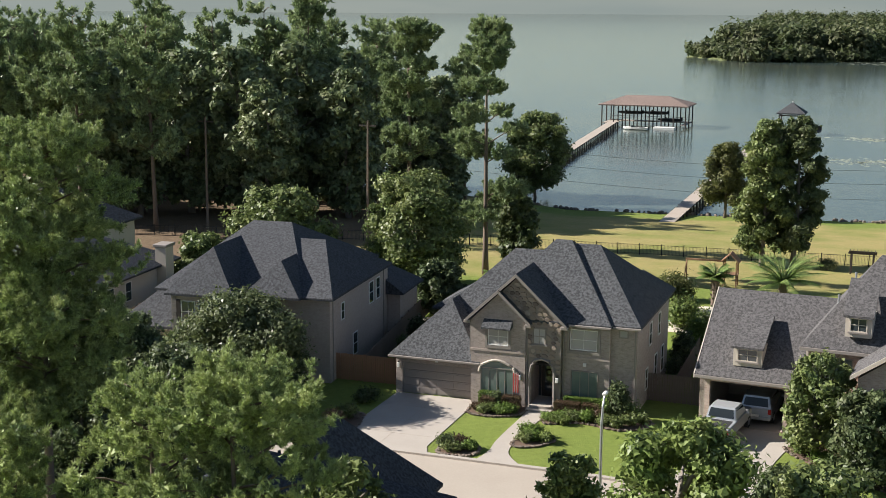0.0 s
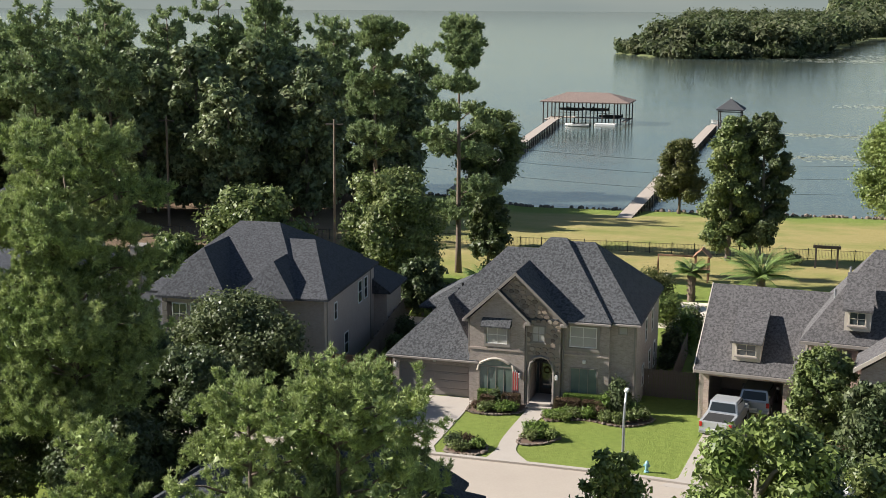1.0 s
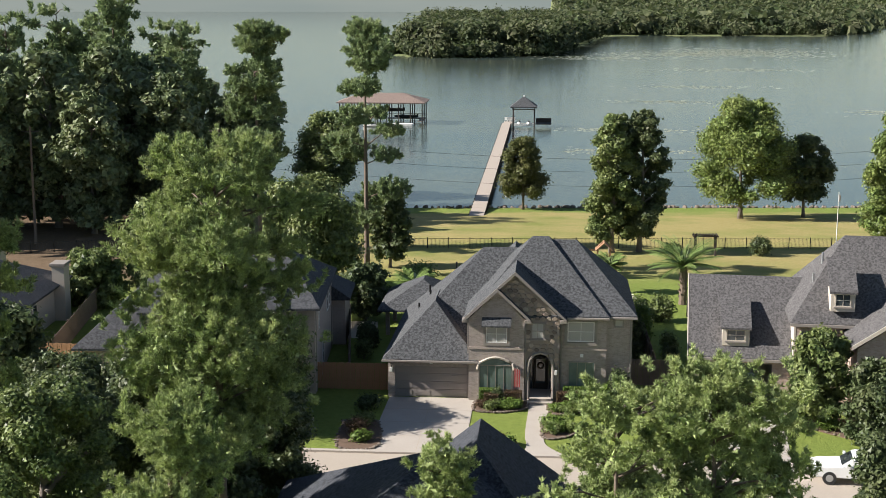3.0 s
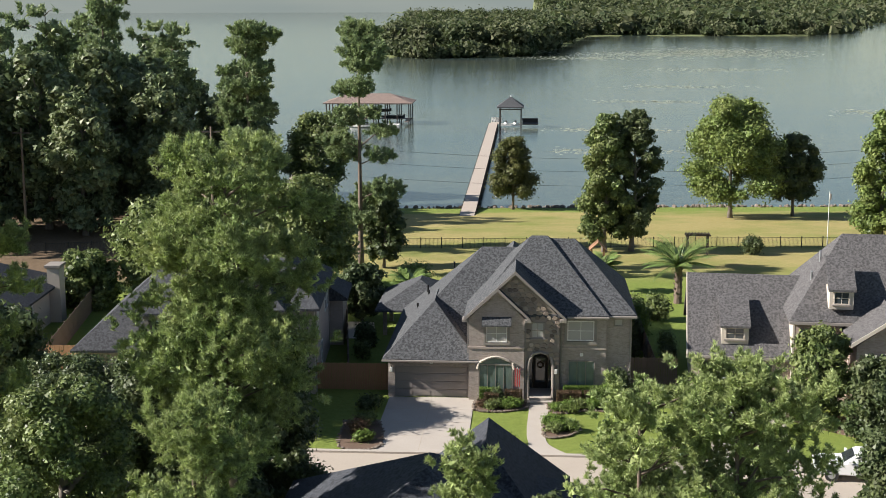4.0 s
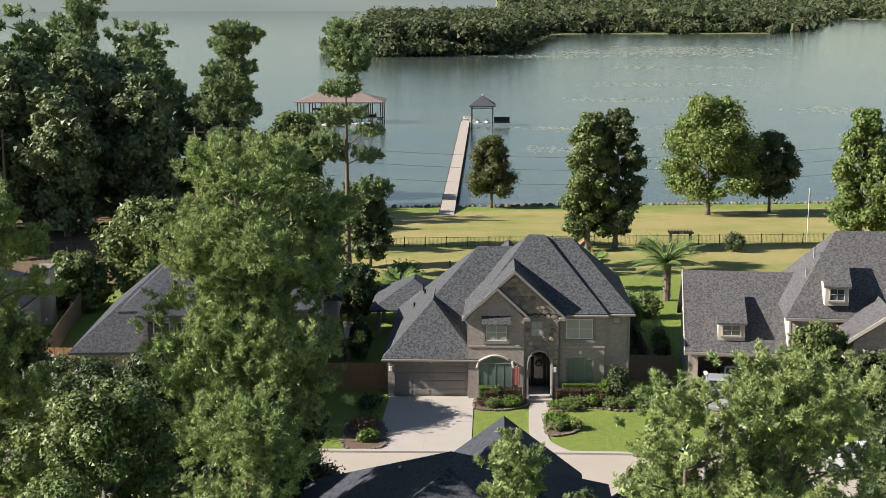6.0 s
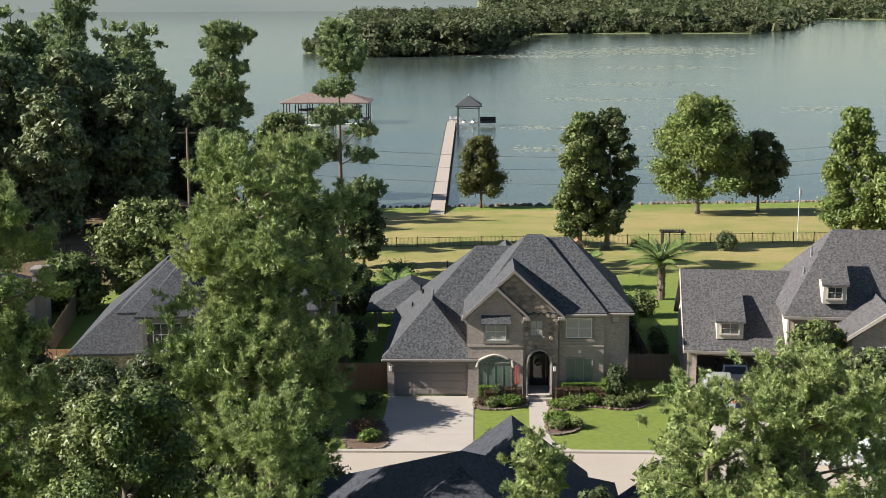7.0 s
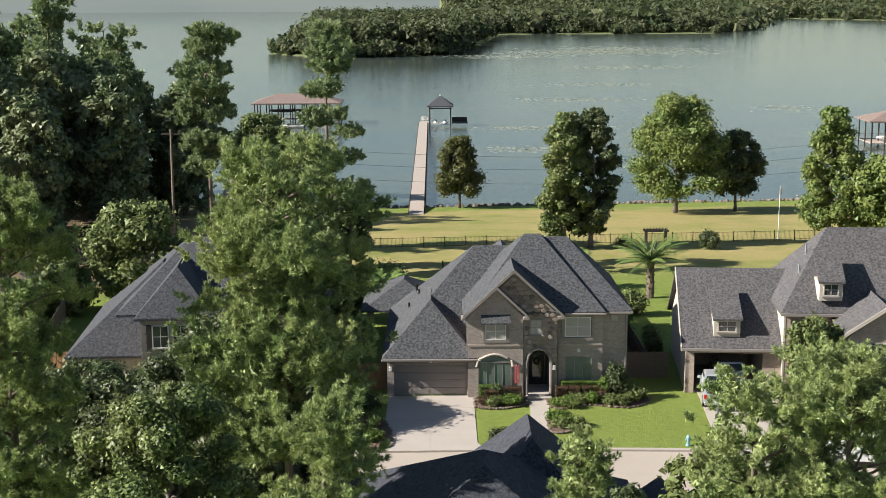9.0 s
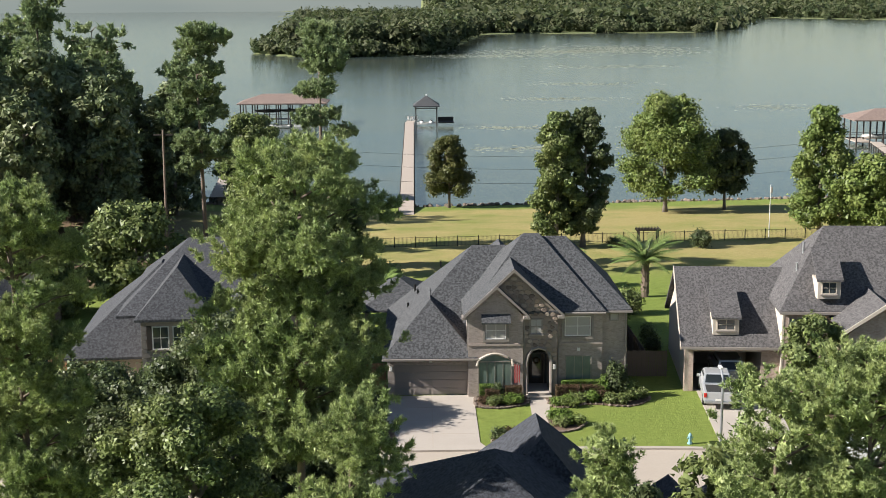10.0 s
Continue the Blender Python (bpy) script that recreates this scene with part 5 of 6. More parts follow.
# ---- docks ----
def dock(name, a, b, width, z, label):
    """A long pier: deck planks in bays, stringers and pairs of piles."""
    a, b = Vector(a), Vector(b)
    d = (b - a)
    n = int(d.length / 3.0)
    t = thing(name, (a.x, a.y, z), label, "pier", turn=math.degrees(math.atan2(d.y, d.x)) - 90)
    ln = d.length / n
    plank = boxes((-width / 2, width / 2, 0.012, ln - 0.012, -0.06, 0.0))
    me = None
    for i in range(n):
        if me is None:
            ob = part("deck_bay", plank, WOODDOCK, t)
            me = ob.data
        else:
            ob = new("deck_bay", me)
            ob.parent = t
        ob.location = (0, i * ln, 0)
    for g in ((-width / 2 + 0.05, -width / 2 + 0.15, 0, d.length, -0.32, -0.065), (width / 2 - 0.15, width / 2 - 0.05, 0, d.length, -0.32, -0.065)):
        part("stringer", boxes(g), WOODDARK, t)
    pile = None
    for i in range(n + 1):
        for s in (-1, 1):
            if pile is None:
                bm = bmesh.new()
                tube(bm, [(0, 0, -4), (0, 0, 0.02)], [0.13, 0.12], 7)
                ob = part("timber_post", bm, WOODDARK, t, uv=False)
                pile = ob.data
            else:
                ob = new("timber_post", pile)
                ob.parent = t
            ob.location = (s * (width / 2 + 0.05), i * ln, 0)
    return t


dock("pier", (-0.2, 96.5), (-1.0, 240.0), 2.1, -4.0, "long weathered grey timber pier over the lake")
dock("pier", (-29.6, 116.5), (-40.5, 245.0), 2.2, -3.9, "long weathered timber pier to a boathouse")
dock("pier", (88.0, 140.0), (97.0, 188.0), 2.2, -4.1, "timber pier to a brown-roofed boathouse")


def boat(parent_at, turn, length, label, hull=None, cover=None):
    """A small motor boat: hull, deck, cockpit, screen and engine."""
    t = thing("boat", parent_at, label, "boat", turn=turn)
    L2 = length / 2
    bm = bmesh.new()
    rows = []
    for u, w, zk in ((-1, 0.85, 0.12), (-0.4, 1.0, 0.0), (0.3, 0.95, 0.02), (0.75, 0.6, 0.15), (1.0, 0.06, 0.45)):
        y = u * L2
        hw = w * length * 0.17
        rows.append([bm.verts.new(p) for p in ((-hw, y, 0.75), (-hw * 0.85, y, 0.3), (0, y, zk), (hw * 0.85, y, 0.3), (hw, y, 0.75))])
    for r0, r1 in zip(rows, rows[1:]):
        for k in range(4):
            bm.faces.new((r0[k], r0[k + 1], r1[k + 1], r1[k]))
        bm.faces.new((r0[4], r0[0], r1[0], r1[4]))
    bm.faces.new(rows[0])
    bm.faces.new(rows[-1][::-1])
    part("hull", bm, hull or WHITE, t)
    part("cockpit", boxes((-length * 0.12, length * 0.12, -L2 * 0.75, L2 * 0.25, 0.74, 0.8), bevel=0.02), cover or RUBBER, t)
    part("windscreen", boxes((-length * 0.13, length * 0.13, L2 * 0.25, L2 * 0.3, 0.76, 1.15)), GLASS, t)
    part("engine", boxes((-0.22, 0.22, -L2 - 0.35, -L2 + 0.05, 0.2, 1.05), bevel=0.05), RUBBER, t)
    return t


def boathouse(at, w, d, eave, rise, roof_mat, label, bays, turn=0):
    """Open hipped roof on posts over a deck and boat lifts."""
    t = thing("boathouse", at, label, "boathouse", turn=turn)
    part("roof", roof_solid(-w / 2 - 0.8, w / 2 + 0.8, -0.8, d + 0.8, eave, rise, rise, rise, rise, drop=0.25), roof_mat, t)
    for g in ((-w / 2, w / 2, d - 2.2, d, 0.75, 0.95), (-w / 2, -w / 2 + 3.4, 0, d, 0.75, 0.95), (w / 2 - 1.2, w / 2, 0, d, 0.75, 0.95)):
        part("deck", boxes(g), WOODDOCK, t)
    part("rail", boxes((-w / 2, w / 2, d - 0.08, d, 1.9, 1.98), (-w / 2, w / 2, d - 0.08, d, 1.45, 1.5)), WOODDARK, t)
    post = None
    for i in range(bays + 1):
        for y in (0, d / 2, d):
            if post is None:
                ob = part("post", boxes((-0.13, 0.13, -0.13, 0.13, -2.0, eave), bevel=0.02), WOODDARK, t)
                post = ob.data
            else:
                ob = new("post", post)
                ob.parent = t
            ob.location = (-w / 2 + w * i / bays, y, 0)
    part("beam", boxes((-w / 2 - 0.2, w / 2 + 0.2, -0.12, 0.12, eave - 0.35, eave - 0.05), (-w / 2 - 0.2, w / 2 + 0.2, d - 0.12, d + 0.12, eave - 0.35, eave - 0.05)), WOODDARK, t)
    for i in range(1, bays):
        part("lift_beam", boxes((-w / 2 + w * i / bays - 0.08, -w / 2 + w * i / bays + 0.08, 0, d, eave - 0.6, eave - 0.4)), STEEL, t)
    return t


boathouse((-33.0, 246, -5.2), 21.0, 10.5, 5.6, 0.34, BROWNROOF, "large open boathouse with a brown hipped roof on dark posts", 7)
boat((-37.2, 250.5, -2.3), 90, 6.2, "dark-hulled boat hanging in a lift", RUBBER)
boat((-30.8, 250, -2.2), 90, 6.2, "grey covered boat hanging in a lift", METALDARK)
boat((-27.2, 250.5, -3.9), 90, 5.8, "dark boat in a lift under a roof", RUBBER)
boat((-33.6, 240, -5.3), 80, 6.4, "white jet boat moored by a boathouse", WHITE)
tagged(part("floating_dock", boxes((-29.8, -24.6, 242.6, 245.2, -5.3, -4.7), bevel=0.05), WHITE, uv=False), "white floating dock platform beside a boathouse", "dock")
boathouse((100.5, 189, -5.2), 14.0, 10.0, 5.6, 0.34, BROWNROOF, "open boathouse with a brown hipped roof on dark posts", 5, turn=-3)
boat((98.5, 192, -3.8), 80, 5.8, "white-bowed boat in a lift under a roof", WHITE)
boat((103.0, 192, -3.8), 80, 5.8, "dark boat in a lift under a roof", RUBBER)

G = thing("gazebo", (3.2, 242.5, -5.2), "small open gazebo with a dark hipped roof over a boat lift", "gazebo")
part("roof", roof_solid(-3.3, 3.3, -3.3, 3.3, 5.2, 0.72, 0.72, 0.72, 0.72, drop=0.3), ROOF_MAIN, G)
part("finial", boxes((-0.15, 0.15, -0.15, 0.15, 7.4, 7.8), bevel=0.05), WHITE, G)
for x in (-2.6, 2.6):
    for y in (-2.6, 2.6):
        part("post", boxes((x - 0.13, x + 0.13, y - 0.13, y + 0.13, -2, 4.8)), WOODDARK, G)
part("beam", boxes((-2.8, 2.8, -2.7, -2.5, 4.45, 4.7), (-2.8, 2.8, 2.5, 2.7, 4.45, 4.7), (-2.7, -2.5, -2.8, 2.8, 4.45, 4.7), (2.5, 2.7, -2.8, 2.8, 4.45, 4.7)), WOODDARK, G)
for y in (-2.0, 1.8):
    part("lift_frame", boxes((-2.4, 2.4, y, y + 0.2, 0.5, 0.75)), WHITE, G)
for g in ((2.9, 6.8, -1.8, 2.6, 0.75, 1.0), (2.9, 6.8, 2.4, 2.6, 1.0, 2.0)):
    part("side_deck", boxes(g), WOODDARK, G)
part("head_deck", boxes((-5.0, -2.9, -2.0, 4.2, 0.75, 0.95)), WOODDOCK, G)
for k in range(4):
    c = thing("chair", (-1.4 + 0.75 * k, 245.8 - 0.1 * k, -4.21), "white slatted chair on the pier head", "chair", "chairs on the pier head", turn=10 * k)
    part("seat", boxes((-0.28, 0.28, -0.28, 0.25, 0.36, 0.42)), WHITE, c)
    part("backrest", boxes((-0.28, 0.28, 0.2, 0.28, 0.42, 1.1)), WHITE, c)
    for sx in (-0.25, 0.25):
        for sy in (-0.24, 0.22):
            part("leg", boxes((sx - 0.03, sx + 0.03, sy - 0.03, sy + 0.03, 0, 0.36)), WHITE, c)
for x in (2.1, 4.4):
    j = thing("jet_ski", (x, 243.5, -4.4), "white jet ski resting on a lift", "jet ski", "jet skis on the lift", turn=5)
    bm = bmesh.new()
    bmesh.ops.create_uvsphere(bm, u_segments=10, v_segments=6, radius=1, matrix=Matrix.Diagonal((0.55, 1.5, 0.4, 1)))
    part("hull", bm, WHITE, j, smooth=True)
    part("seat", boxes((-0.2, 0.2, -1.0, 0.2, 0.3, 0.62), bevel=0.06), RUBBER, j)
    part("handlebar", boxes((-0.4, 0.4, 0.35, 0.45, 0.75, 0.82), (-0.06, 0.06, 0.3, 0.5, 0.3, 0.78)), METALDARK, j)

# rocks, boards along the bank
rng = random.Random(12)
bm = bmesh.new()
for k in range(330):
    x = rng.choice((-30, -16, -2, 9, 16, 27, 34, 47, 58, 66)) + rng.gauss(0, 3.6)
    y = 112.4 + 0.085 * x + (max(0, -17 - x) * 0.5) + rng.uniform(-0.9, 0.9)
    r = rng.uniform(0.1, 0.42)
    m = Matrix.LocRotScale((x, y, ground_z(x, y) + 0.1), Euler((rng.uniform(0, 3), rng.uniform(0, 3), 0)), (r, r * 1.3, r * 0.8))
    bmesh.ops.create_icosphere(bm, subdivisions=1, radius=1, matrix=m)
tagged(part("bank_rocks", bm, RUBBLE, uv=False), "low line of rubble rocks along the lake bank", "rocks", kind="stuff")

# floating weed
rng2 = np.random.default_rng(3)
pts = []
for cx, cy, sx, sy, n in ((120, 720, 40, 60, 1900), (78, 690, 45, 30, 900), (40, 640, 30, 20, 450), (103, 290, 9, 9, 160), (62, 400, 18, 8, 200), (27, 190, 12, 5, 260), (44, 328, 16, 6, 220), (30, 235, 14, 4, 220), (94, 521, 25, 12, 300)):
    pts.append(np.stack([rng2.normal(cx, sx * 0.6, n), rng2.normal(cy, sy * 0.6, n), np.full(n, -5.19)], 1))
pts = np.concatenate(pts)
me = bpy.data.meshes.new("water_weed")
ang = rng2.uniform(0, 6.28, len(pts))
sz = rng2.uniform(0.15, 0.6, len(pts)) * (0.4 + (pts[:, 1] / 600))
v = []
for k in range(6):
    a = ang + k * math.pi / 3
    v.append(pts + np.stack([np.cos(a) * sz * 1.5, np.sin(a) * sz, np.zeros(len(pts))], 1))
v = np.stack(v, 1).reshape(-1, 3)
me.from_pydata(v.tolist(), [], np.arange(len(v)).reshape(-1, 6).tolist())
WEED = plain("water_weed", (0.30, 0.32, 0.22), (0.42, 0.43, 0.32), 0.2, 0.7, bumps=0)
me.materials.append(WEED)
tagged(new("water_weed", me), "pale patches of floating water weed", "water weed", kind="stuff")

# ---- fences ----
def metal_fence(name, a, b, label, step=2.4):
    a, b = Vector(a), Vector(b)
    n = max(1, round((b - a).length / step))
    t = thing(name, (0, 0, 0), label, "fence")
    pmesh = None
    rails = bmesh.new()
    for i in range(n + 1):
        p = a + (b - a) * i / n
        z = ground_z(p.x, p.y)
        if pmesh is None:
            ob = part("post", boxes((-0.045, 0.045, -0.045, 0.045, -0.2, 1.25)), METALDARK, t)
            pmesh = ob.data
        else:
            ob = new("post", pmesh)
            ob.parent = t
        ob.location = (p.x, p.y, z)
        if i < n:
            q = a + (b - a) * (i + 1) / n
            zq = ground_z(q.x, q.y)
            for h in (0.15, 1.1):
                tube(rails, [(p.x, p.y, z + h), (q.x, q.y, zq + h)], [0.022, 0.022], 4)
            for k in range(1, 16):
                r = p + (q - p) * k / 16
                zr = z + (zq - z) * k / 16
                tube(rails, [(r.x, r.y, zr + 0.05), (r.x, r.y, zr + 1.15)], [0.011, 0.011], 3)
    part("rail", rails, METALDARK, t, uv=False)
    return t


metal_fence("fence", (-56.37, 46.96), (-12.84, 59.40), "black metal rail fence at the edge of the wood")
metal_fence("fence", (-12.84, 59.40), (53.07, 64.13), "black metal rail fence across the lawn")


def board_fence(a, b, h, label, WOODFENCE=WOODFENCE):
    a, b = Vector(a), Vector(b)
    d = b - a
    t = thing("wooden_fence", (a.x, a.y, ground_z(a.x, a.y)), label, "fence", turn=math.degrees(math.atan2(d.y, d.x)))
    n = int(d.length / 0.16)
    me = None
    for i in range(n):
        if me is None:
            ob = part("board", boxes((0.005, 0.15, -0.012, 0.012, 0.03, h), bevel=0.004), WOODFENCE, t)
            me = ob.data
        else:
            ob = new("board", me)
            ob.parent = t
        ob.location = (i * 0.16, 0.01 * (i % 2), 0.01 * ((i * 7) % 3))
    for i in range(int(d.length / 2.2) + 1):
        part("post", boxes((i * 2.2 - 0.05, i * 2.2 + 0.05, 0.02, 0.12, -0.2, h + 0.03)), WOODFENCE, t)
    part("rail", boxes((0, d.length, 0.025, 0.07, 0.4, 0.5), (0, d.length, 0.025, 0.07, h - 0.4, h - 0.3)), WOODFENCE, t)
    return t


board_fence((-5.39, 1.36), (-0.36, 1.42), 1.85, "reddish-brown cedar board fence between two houses")
board_fence((-3.08, 1.49), (-6.89, 26.97), 1.85, "weathered grey cedar board fence along the lot line", WOODGREY)
board_fence((14.46, 3.99), (19.00, 3.82), 1.85, "dark weathered board fence between two houses", WOODGREY)
board_fence((17.45, 3.94), (17.14, 23.54), 1.85, "weathered grey cedar board fence along the lot line", WOODGREY)
board_fence((-27.17, 4.78), (-22.58, 4.65), 1.85, "reddish-brown cedar board fence beside a brick house")
board_fence((-25.11, 4.92), (-28.29, 25.13), 1.85, "weathered board fence beside a low house", WOODGREY)

# ---- garden things behind ----
P = thing("pergola", on_ground(26.69, 56.78), "dark timber pergola frame on the lawn", "pergola")
for x in (-1.05, 1.05):
    for y in (-0.4, 0.4):
        part("post", boxes((x - 0.09, x + 0.09, y - 0.09, y + 0.09, -0.2, 2.1)), WOODDARK, P)
for y in (-0.48, 0.32):
    part("beam", boxes((-1.35, 1.35, y, y + 0.16, 2.05, 2.22)), WOODDARK, P)
for k in range(8):
    part("slat", boxes((-1.25 + k * 0.34, -1.17 + k * 0.34, -0.7, 0.7, 2.22, 2.34)), WOODDARK, P)
S = thing("swing_set", on_ground(15.45, 44.29), "small wooden play frame with a pitched top", "play frame")
for x in (-0.6, 0.6):
    for y in (-0.6, 0.6):
        part("post", boxes((x - 0.06, x + 0.06, y - 0.06, y + 0.06, -0.1, 2.4)), WOODFENCE, S)
part("roof", gable_roof(-0.85, 0.85, 2.4, 0, 3.2, -0.8, 0.8, 0.08), WOODFENCE, S)
part("platform", boxes((-0.7, 0.7, -0.7, 0.7, 1.1, 1.2)), WOODFENCE, S)
part("swing_beam", boxes((-4.2, -0.6, -0.07, 0.07, 2.25, 2.4)), WOODFENCE, S)
bm = bmesh.new()
for s in (-1, 1):
    tube(bm, [(-4.1, 0, 2.3), (-4.2, s * 0.9, -0.1)], [0.06, 0.06], 5)
part("leg", bm, WOODFENCE, S, uv=False)
FP = thing("flagpole", on_ground(42.04, 64.43), "white flagpole with a furled flag on the lawn", "flagpole")
bm = bmesh.new()
tube(bm, [(0, 0, -0.2), (0, 0, 6.2)], [0.06, 0.035], 7)
part("pole", bm, WHITE, FP, uv=False)
part("flag", boxes((0.04, 0.22, -0.05, 0.06, 5.2, 5.9), bevel=0.03), TRIM, FP)

pool = curve_line([(12.15, 26.67), (13.80, 25.28), (15.27, 26.00), (15.21, 27.92), (13.52, 28.90), (11.95, 28.16), (12.15, 26.67)], 30)[:-1]
tagged(part("pool_deck", slab([(10.89, 22.14), (18.81, 22.60), (17.59, 32.16), (9.62, 31.70)], -0.45, 0.02), POOLDECK, uv=False), "sunlit pale stone pool deck", "pool deck", kind="structure")
tagged(part("pool_water", slab([(p[0], p[1]) for p in pool], -0.4, 0.045), POOLWATER, uv=False), "turquoise swimming pool water", "pool")
tagged(part("patio", slab([(-6.99, 14.82), (-2.96, 14.86), (-3.70, 20.12), (-7.74, 20.07)], -0.1, 0.03), POOLDECK, uv=False), "sunlit pale patio slab between houses", "patio", kind="structure")


def palm(at, h, count, length, label, seed):
    rng = np.random.default_rng(seed)
    t = thing("palm_tree", at, label, "palm tree")
    bm = bmesh.new()
    tube(bm, [(0, 0, -0.2), (0.05, 0, h * 0.5), (0, 0, h)], [0.36, 0.3, 0.34], 9)
    for k in range(40):
        a, z = k * 2.4, h * (0.1 + 0.9 * k / 40)
        tube(bm, [(0.3 * math.cos(a), 0.3 * math.sin(a), z), (0.42 * math.cos(a), 0.42 * math.sin(a), z + 0.18)], [0.08, 0.03], 4)
    part("trunk", bm, BARK, t, uv=False)
    for k in range(count):
        a = k * 2.39996
        e = 1.45 - 1.6 * (k / count) ** 1.1
        bm = bmesh.new()
        pts = []
        for s in np.linspace(0, 1, 9):
            ang = e - 0.5 * s * s
            pts.append((length * s * math.cos(ang * 0.9), length * s * math.sin(e) * 1.0 - 0.26 * s ** 2.5 * length))
        tube(bm, [(0.1 + p[0], 0, p[1]) for p in pts], [0.05 * (1 - s * 0.85) for s in np.linspace(0, 1, 9)], 4)
        for j in range(1, 40):
            s = j / 40
            i = min(int(s * 8), 7)
            u = s * 8 - i
            x = 0.1 + pts[i][0] + (pts[i + 1][0] - pts[i][0]) * u
            z = pts[i][1] + (pts[i + 1][1] - pts[i][1]) * u
            ln = 0.85 * math.sin(math.pi * (0.12 + 0.8 * s))
            for sd in (-1, 1):
                v = [bm.verts.new(q) for q in ((x - 0.03, 0, z), (x + 0.05, 0, z), (x + ln * 0.6, sd * ln * 0.8, z - ln * 0.3))]
                bm.faces.new(v)
        f = part("frond", bm, LEAF_PALM, t, uv=False)
        f.matrix_basis = Matrix.Translation((0, 0, h)) @ Matrix.Rotation(a, 4, "Z")
    return t


palm(on_ground(21.6, 28.7), 3.4, 34, 3.3, "date palm with arching fronds in the back garden", 1)
palm(on_ground(15.54, 33.65), 2.6, 20, 1.5, "small stiff-leaved palm beside the pool", 2)
palm(on_ground(-1.45, 27.05), 1.8, 18, 1.8, "small pale palm behind the house", 3)

# ---- street things ----
SL = thing("street_lamp", (17.60, -18.25, 0), "grey steel street lamp with a small white head", "street lamp")
bm = bmesh.new()
tube(bm, [(0, 0, -0.2), (0, 0, 5.6), (0.02, 0.1, 6.4), (0.0, 0.5, 6.85)], [0.09, 0.065, 0.055, 0.05], 8)
part("pole", bm, STEEL, SL, uv=False)
part("head", boxes((-0.1, 0.1, 0.4, 0.85, 6.8, 6.94), bevel=0.04), WHITE, SL)
HY = thing("fire_hydrant", (17.74, -10.03, 0), "pale blue fire hydrant on the lawn by the kerb", "fire hydrant")
bm = bmesh.new()
tube(bm, [(0, 0, -0.1), (0, 0, 0.08), (0, 0, 0.1), (0, 0, 0.5), (0, 0, 0.52), (0, 0, 0.66)], [0.15, 0.15, 0.1, 0.1, 0.13, 0.05], 10)
part("barrel", bm, BLUEPAINT, HY, uv=False)
for s in (-1, 1):
    bm = bmesh.new()
    tube(bm, [(0, 0, 0.38), (s * 0.18, 0, 0.38)], [0.06, 0.06], 8)
    part("outlet", bm, BLUEPAINT, HY, uv=False)


def utility_pole(x, y, h, label):
    t = thing("utility_pole", on_ground(x, y), label, "utility pole")
    bm = bmesh.new()
    tube(bm, [(0, 0, -0.3), (0.1, 0, h)], [0.17, 0.11], 8)
    part("pole", bm, WOODGREY, t, uv=False)
    part("crossarm", boxes((-0.9, 1.1, -0.06, 0.06, h - 0.6, h - 0.45)), WOODDARK, t)
    return t


utility_pole(-24.95, 52.93, 13.6, "weathered wooden utility pole at the edge of the wood")
utility_pole(-46.69, 55.98, 13.0, "weathered wooden utility pole in the wood")
for k, z in enumerate((12.4, 11.0, 9.4)):
    bm = bmesh.new()
    pts = []
    for s in np.linspace(0, 1, 24):
        pts.append((-24.9 + 100 * s, 52.9 + 20 * s, z - 0.8 - 3.2 * math.sin(math.pi * s)))
    tube(bm, pts, [0.018] * 24, 4)
    tagged(part("power_line", bm, METALDARK, uv=False), "thin slack power line across the lawn", "power line")


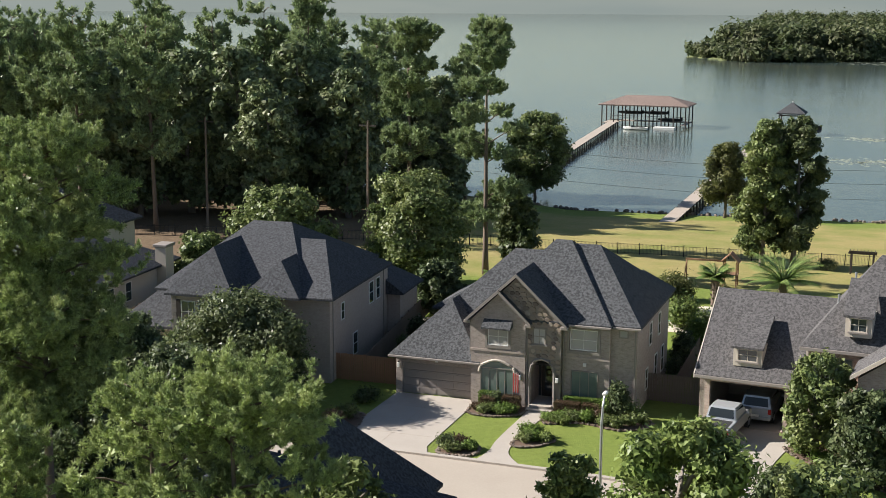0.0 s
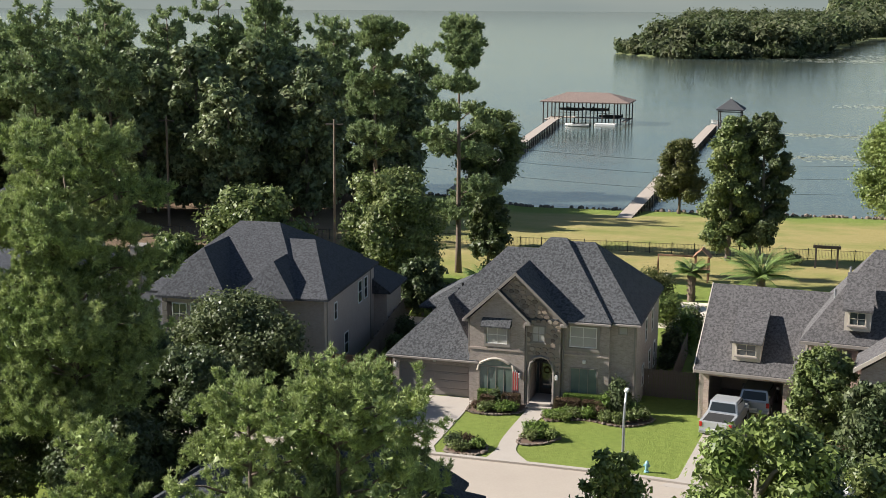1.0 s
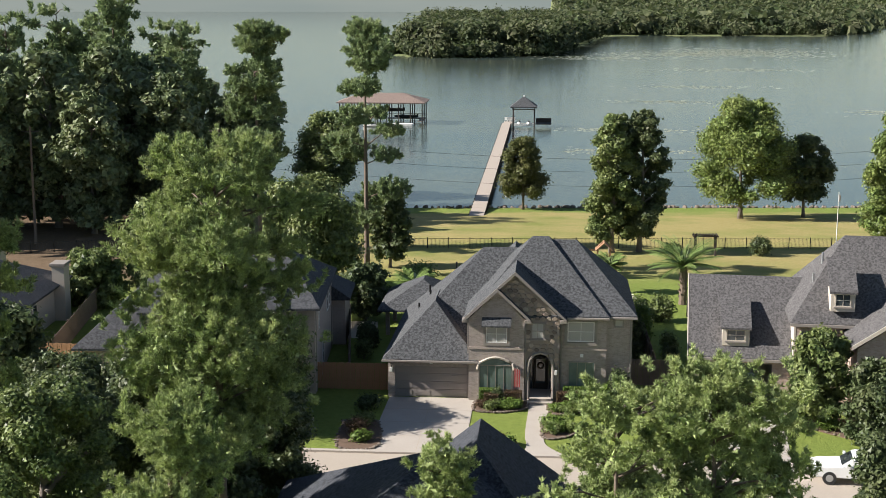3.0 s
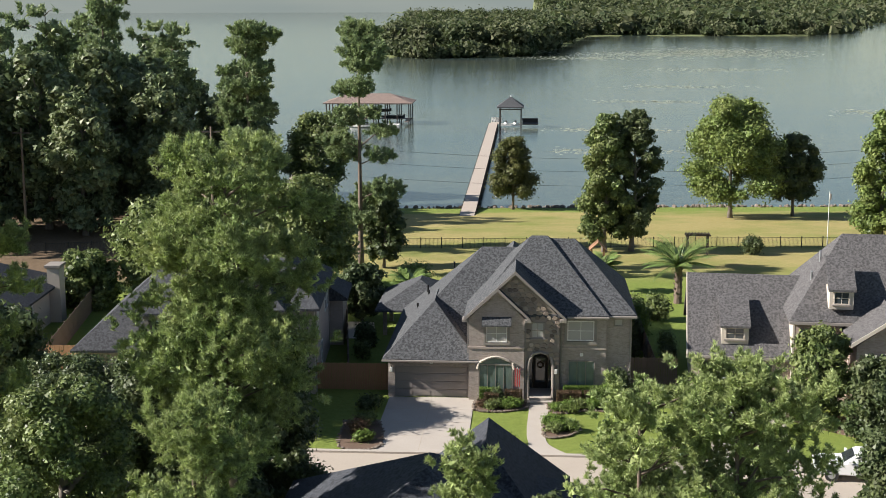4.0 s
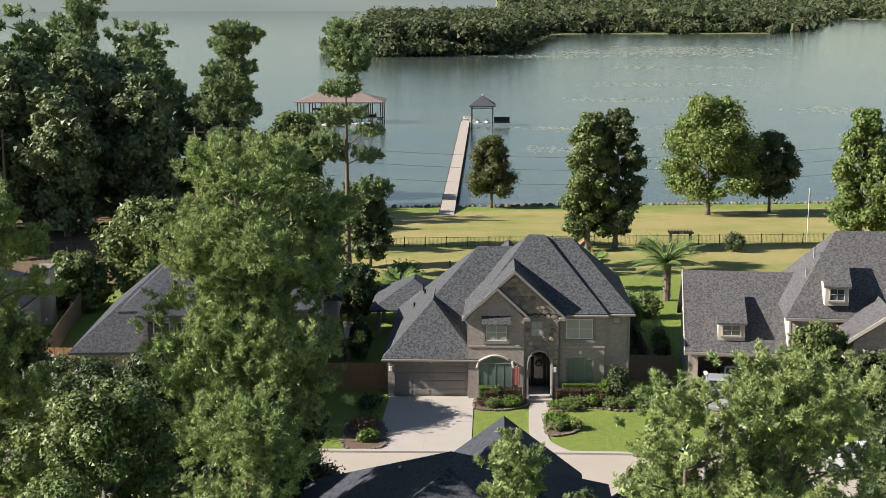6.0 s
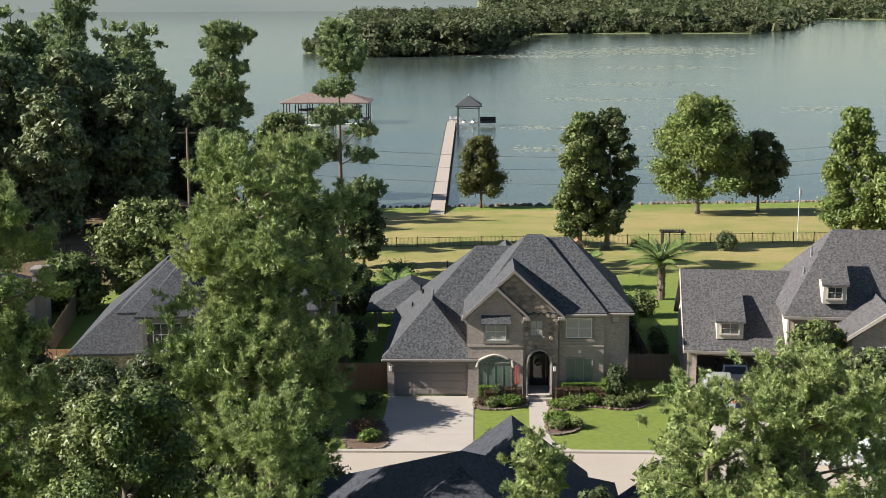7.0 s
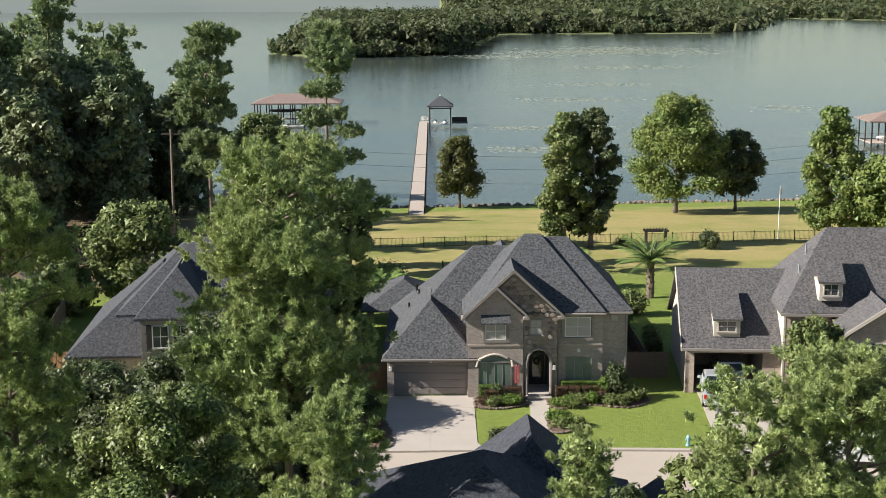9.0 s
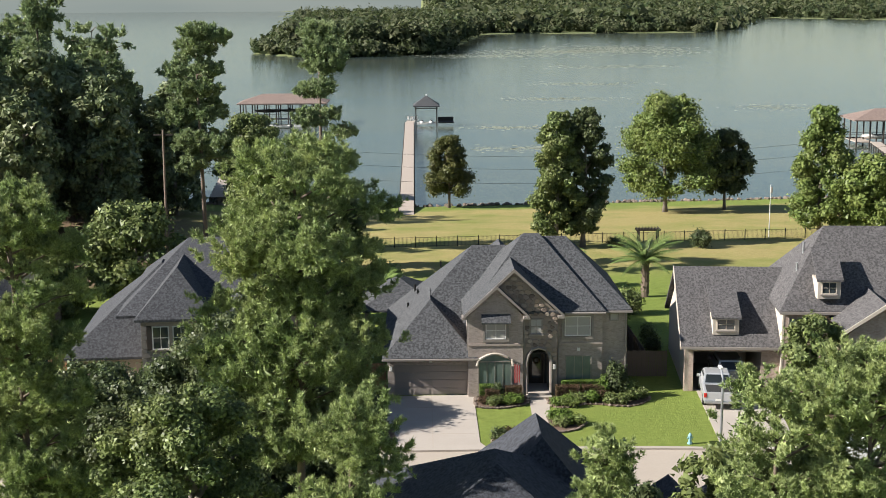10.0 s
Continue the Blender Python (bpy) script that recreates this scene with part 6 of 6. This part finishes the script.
def vehicle(name, at, turn, paint, label, kind):
    """A car with its front along +y: body, glass, wheels with tyre and rim, lamps, bumpers."""
    t = thing(name, at, label, "car", turn=turn)
    if kind == "pickup":
        ln, wd = 5.6, 1.95
        body = [(-2.8, 0.5), (2.75, 0.5), (2.8, 0.95), (2.6, 1.1), (1.35, 1.18), (-2.8, 1.15)]
        cab = [(1.3, 1.16), (0.75, 1.8), (-0.75, 1.84), (-1.0, 1.14)]
    elif kind == "suv":
        ln, wd = 4.9, 1.92
        body = [(-2.4, 0.42), (2.4, 0.42), (2.45, 0.85), (2.2, 1.02), (1.1, 1.1), (-2.42, 1.12)]
        cab = [(1.05, 1.08), (0.35, 1.74), (-2.1, 1.78), (-2.38, 1.1)]
    else:
        ln, wd = 4.7, 1.85
        body = [(-2.3, 0.4), (2.3, 0.4), (2.35, 0.75), (2.1, 0.95), (1.0, 1.02), (-2.3, 1.05)]
        cab = [(0.95, 1.0), (0.15, 1.55), (-1.4, 1.6), (-2.2, 1.04)]
    def profile(pts, half, inset=0.0):
        bm = prism(pts, -half, half)
        if inset:
            for v in bm.verts:
                if v.co.z > pts[0][1] + 0.2:
                    v.co.y *= inset
        bmesh.ops.bevel(bm, geom=bm.edges[:], offset=0.05, segments=2, affect="EDGES")
        bmesh.ops.transform(bm, matrix=Matrix.Rotation(radians(90), 4, "Z"), verts=bm.verts[:])
        return bm
    part("body", profile(body, wd / 2), paint, t, uv=False, smooth=False)
    cb = part("cab", profile(cab, wd / 2 - 0.06, 0.86), paint, t, uv=False)
    zc0, zc1 = cab[0][1] + 0.08, cab[1][1] - 0.1
    y0, y1 = cab[-1][0], cab[0][0]
    # glass set just proud of the cab
    for s in (-1, 1):
        bm = bmesh.new()
        q = [(s * (wd / 2 - 0.085), y0 + 0.3, zc0), (s * (wd / 2 - 0.085), y1 - 0.25, zc0), (s * (wd / 2 * 0.86 - 0.025), cab[1][0] - 0.05, zc1), (s * (wd / 2 * 0.86 - 0.025), cab[2][0] + 0.1, zc1)]
        vs = [bm.verts.new(p) for p in q]
        f = bm.faces.new(vs)
        bmesh.ops.solidify(bm, geom=[f], thickness=0.03)
        part("side_window", bm, GLASS, cb, uv=False)
    for (ya, za), (yb, zb), nm in ((cab[0], cab[1], "windscreen"), (cab[-1], cab[-2], "rear_window")):
        sg = 1 if nm == "windscreen" else -1
        bm = bmesh.new()
        hw = wd / 2 - 0.2
        lo, hi = 0.15, 0.85
        q = [(-hw, ya + (yb - ya) * lo + sg * 0.02, za + (zb - za) * lo + 0.02), (hw, ya + (yb - ya) * lo + sg * 0.02, za + (zb - za) * lo + 0.02), (hw * 0.88, ya + (yb - ya) * hi + sg * 0.02, za + (zb - za) * hi + 0.02), (-hw * 0.88, ya + (yb - ya) * hi + sg * 0.02, za + (zb - za) * hi + 0.02)]
        f = bm.faces.new([bm.verts.new(p) for p in q])
        bmesh.ops.solidify(bm, geom=[f], thickness=0.03)
        part(nm, bm, GLASS, cb, uv=False)
    if kind == "pickup":
        part("cargo_bed", boxes((-0.78, 0.78, -2.68, -1.12, 1.10, 1.165)), RUBBER, t)
    for s in (-1, 1):
        for y in (-ln * 0.3, ln * 0.31):
            bm = bmesh.new()
            tube(bm, [(s * (wd / 2 - 0.24), y, 0.37), (s * (wd / 2 + 0.01), y, 0.37)], [0.37, 0.37], 16)
            wheel = part("wheel", bm, RUBBER, t, uv=False)
            bm = bmesh.new()
            tube(bm, [(s * (wd / 2 - 0.05), y, 0.37), (s * (wd / 2 + 0.025), y, 0.37)], [0.22, 0.2], 12)
            part("rim", bm, STEEL, wheel, uv=False)
        part("tail_lamp", boxes((s * (wd / 2 - 0.02), s * (wd / 2 - 0.2), -ln / 2 - 0.03, -ln / 2 + 0.1, 0.8, 1.1), bevel=0.02), REDLENS, t)
        part("headlamp", boxes((s * (wd / 2 - 0.05), s * (wd / 2 - 0.4), ln / 2 - 0.14, ln / 2 + 0.02, 0.72, 0.9), bevel=0.02), WHITE, t)
        part("mirror", boxes((s * (wd / 2), s * (wd / 2 + 0.2), y1 - 0.45, y1 - 0.3, 1.12, 1.3), bevel=0.02), paint, t)
    part("rear_bumper", boxes((-wd / 2 + 0.03, wd / 2 - 0.03, -ln / 2 - 0.1, -ln / 2 + 0.1, 0.42, 0.62), bevel=0.03), STEEL, t)
    part("number_plate", boxes((-0.24, 0.24, -ln / 2 - 0.115, -ln / 2 - 0.1, 0.62, 0.76)), WHITE, t)
    return t


vehicle("pickup_truck", (21.24, -1.04, 0.035), -8, CARPAINT, "silver pickup truck parked on a driveway", "pickup")
vehicle("car", (22.95, 3.45, 0.035), -5, CARPAINT, "silver sport utility car parked in an open garage", "suv")
vehicle("car", (26.90, -13.24, 0.035), 83, CARWHITE, "white car parked at the kerb", "car")
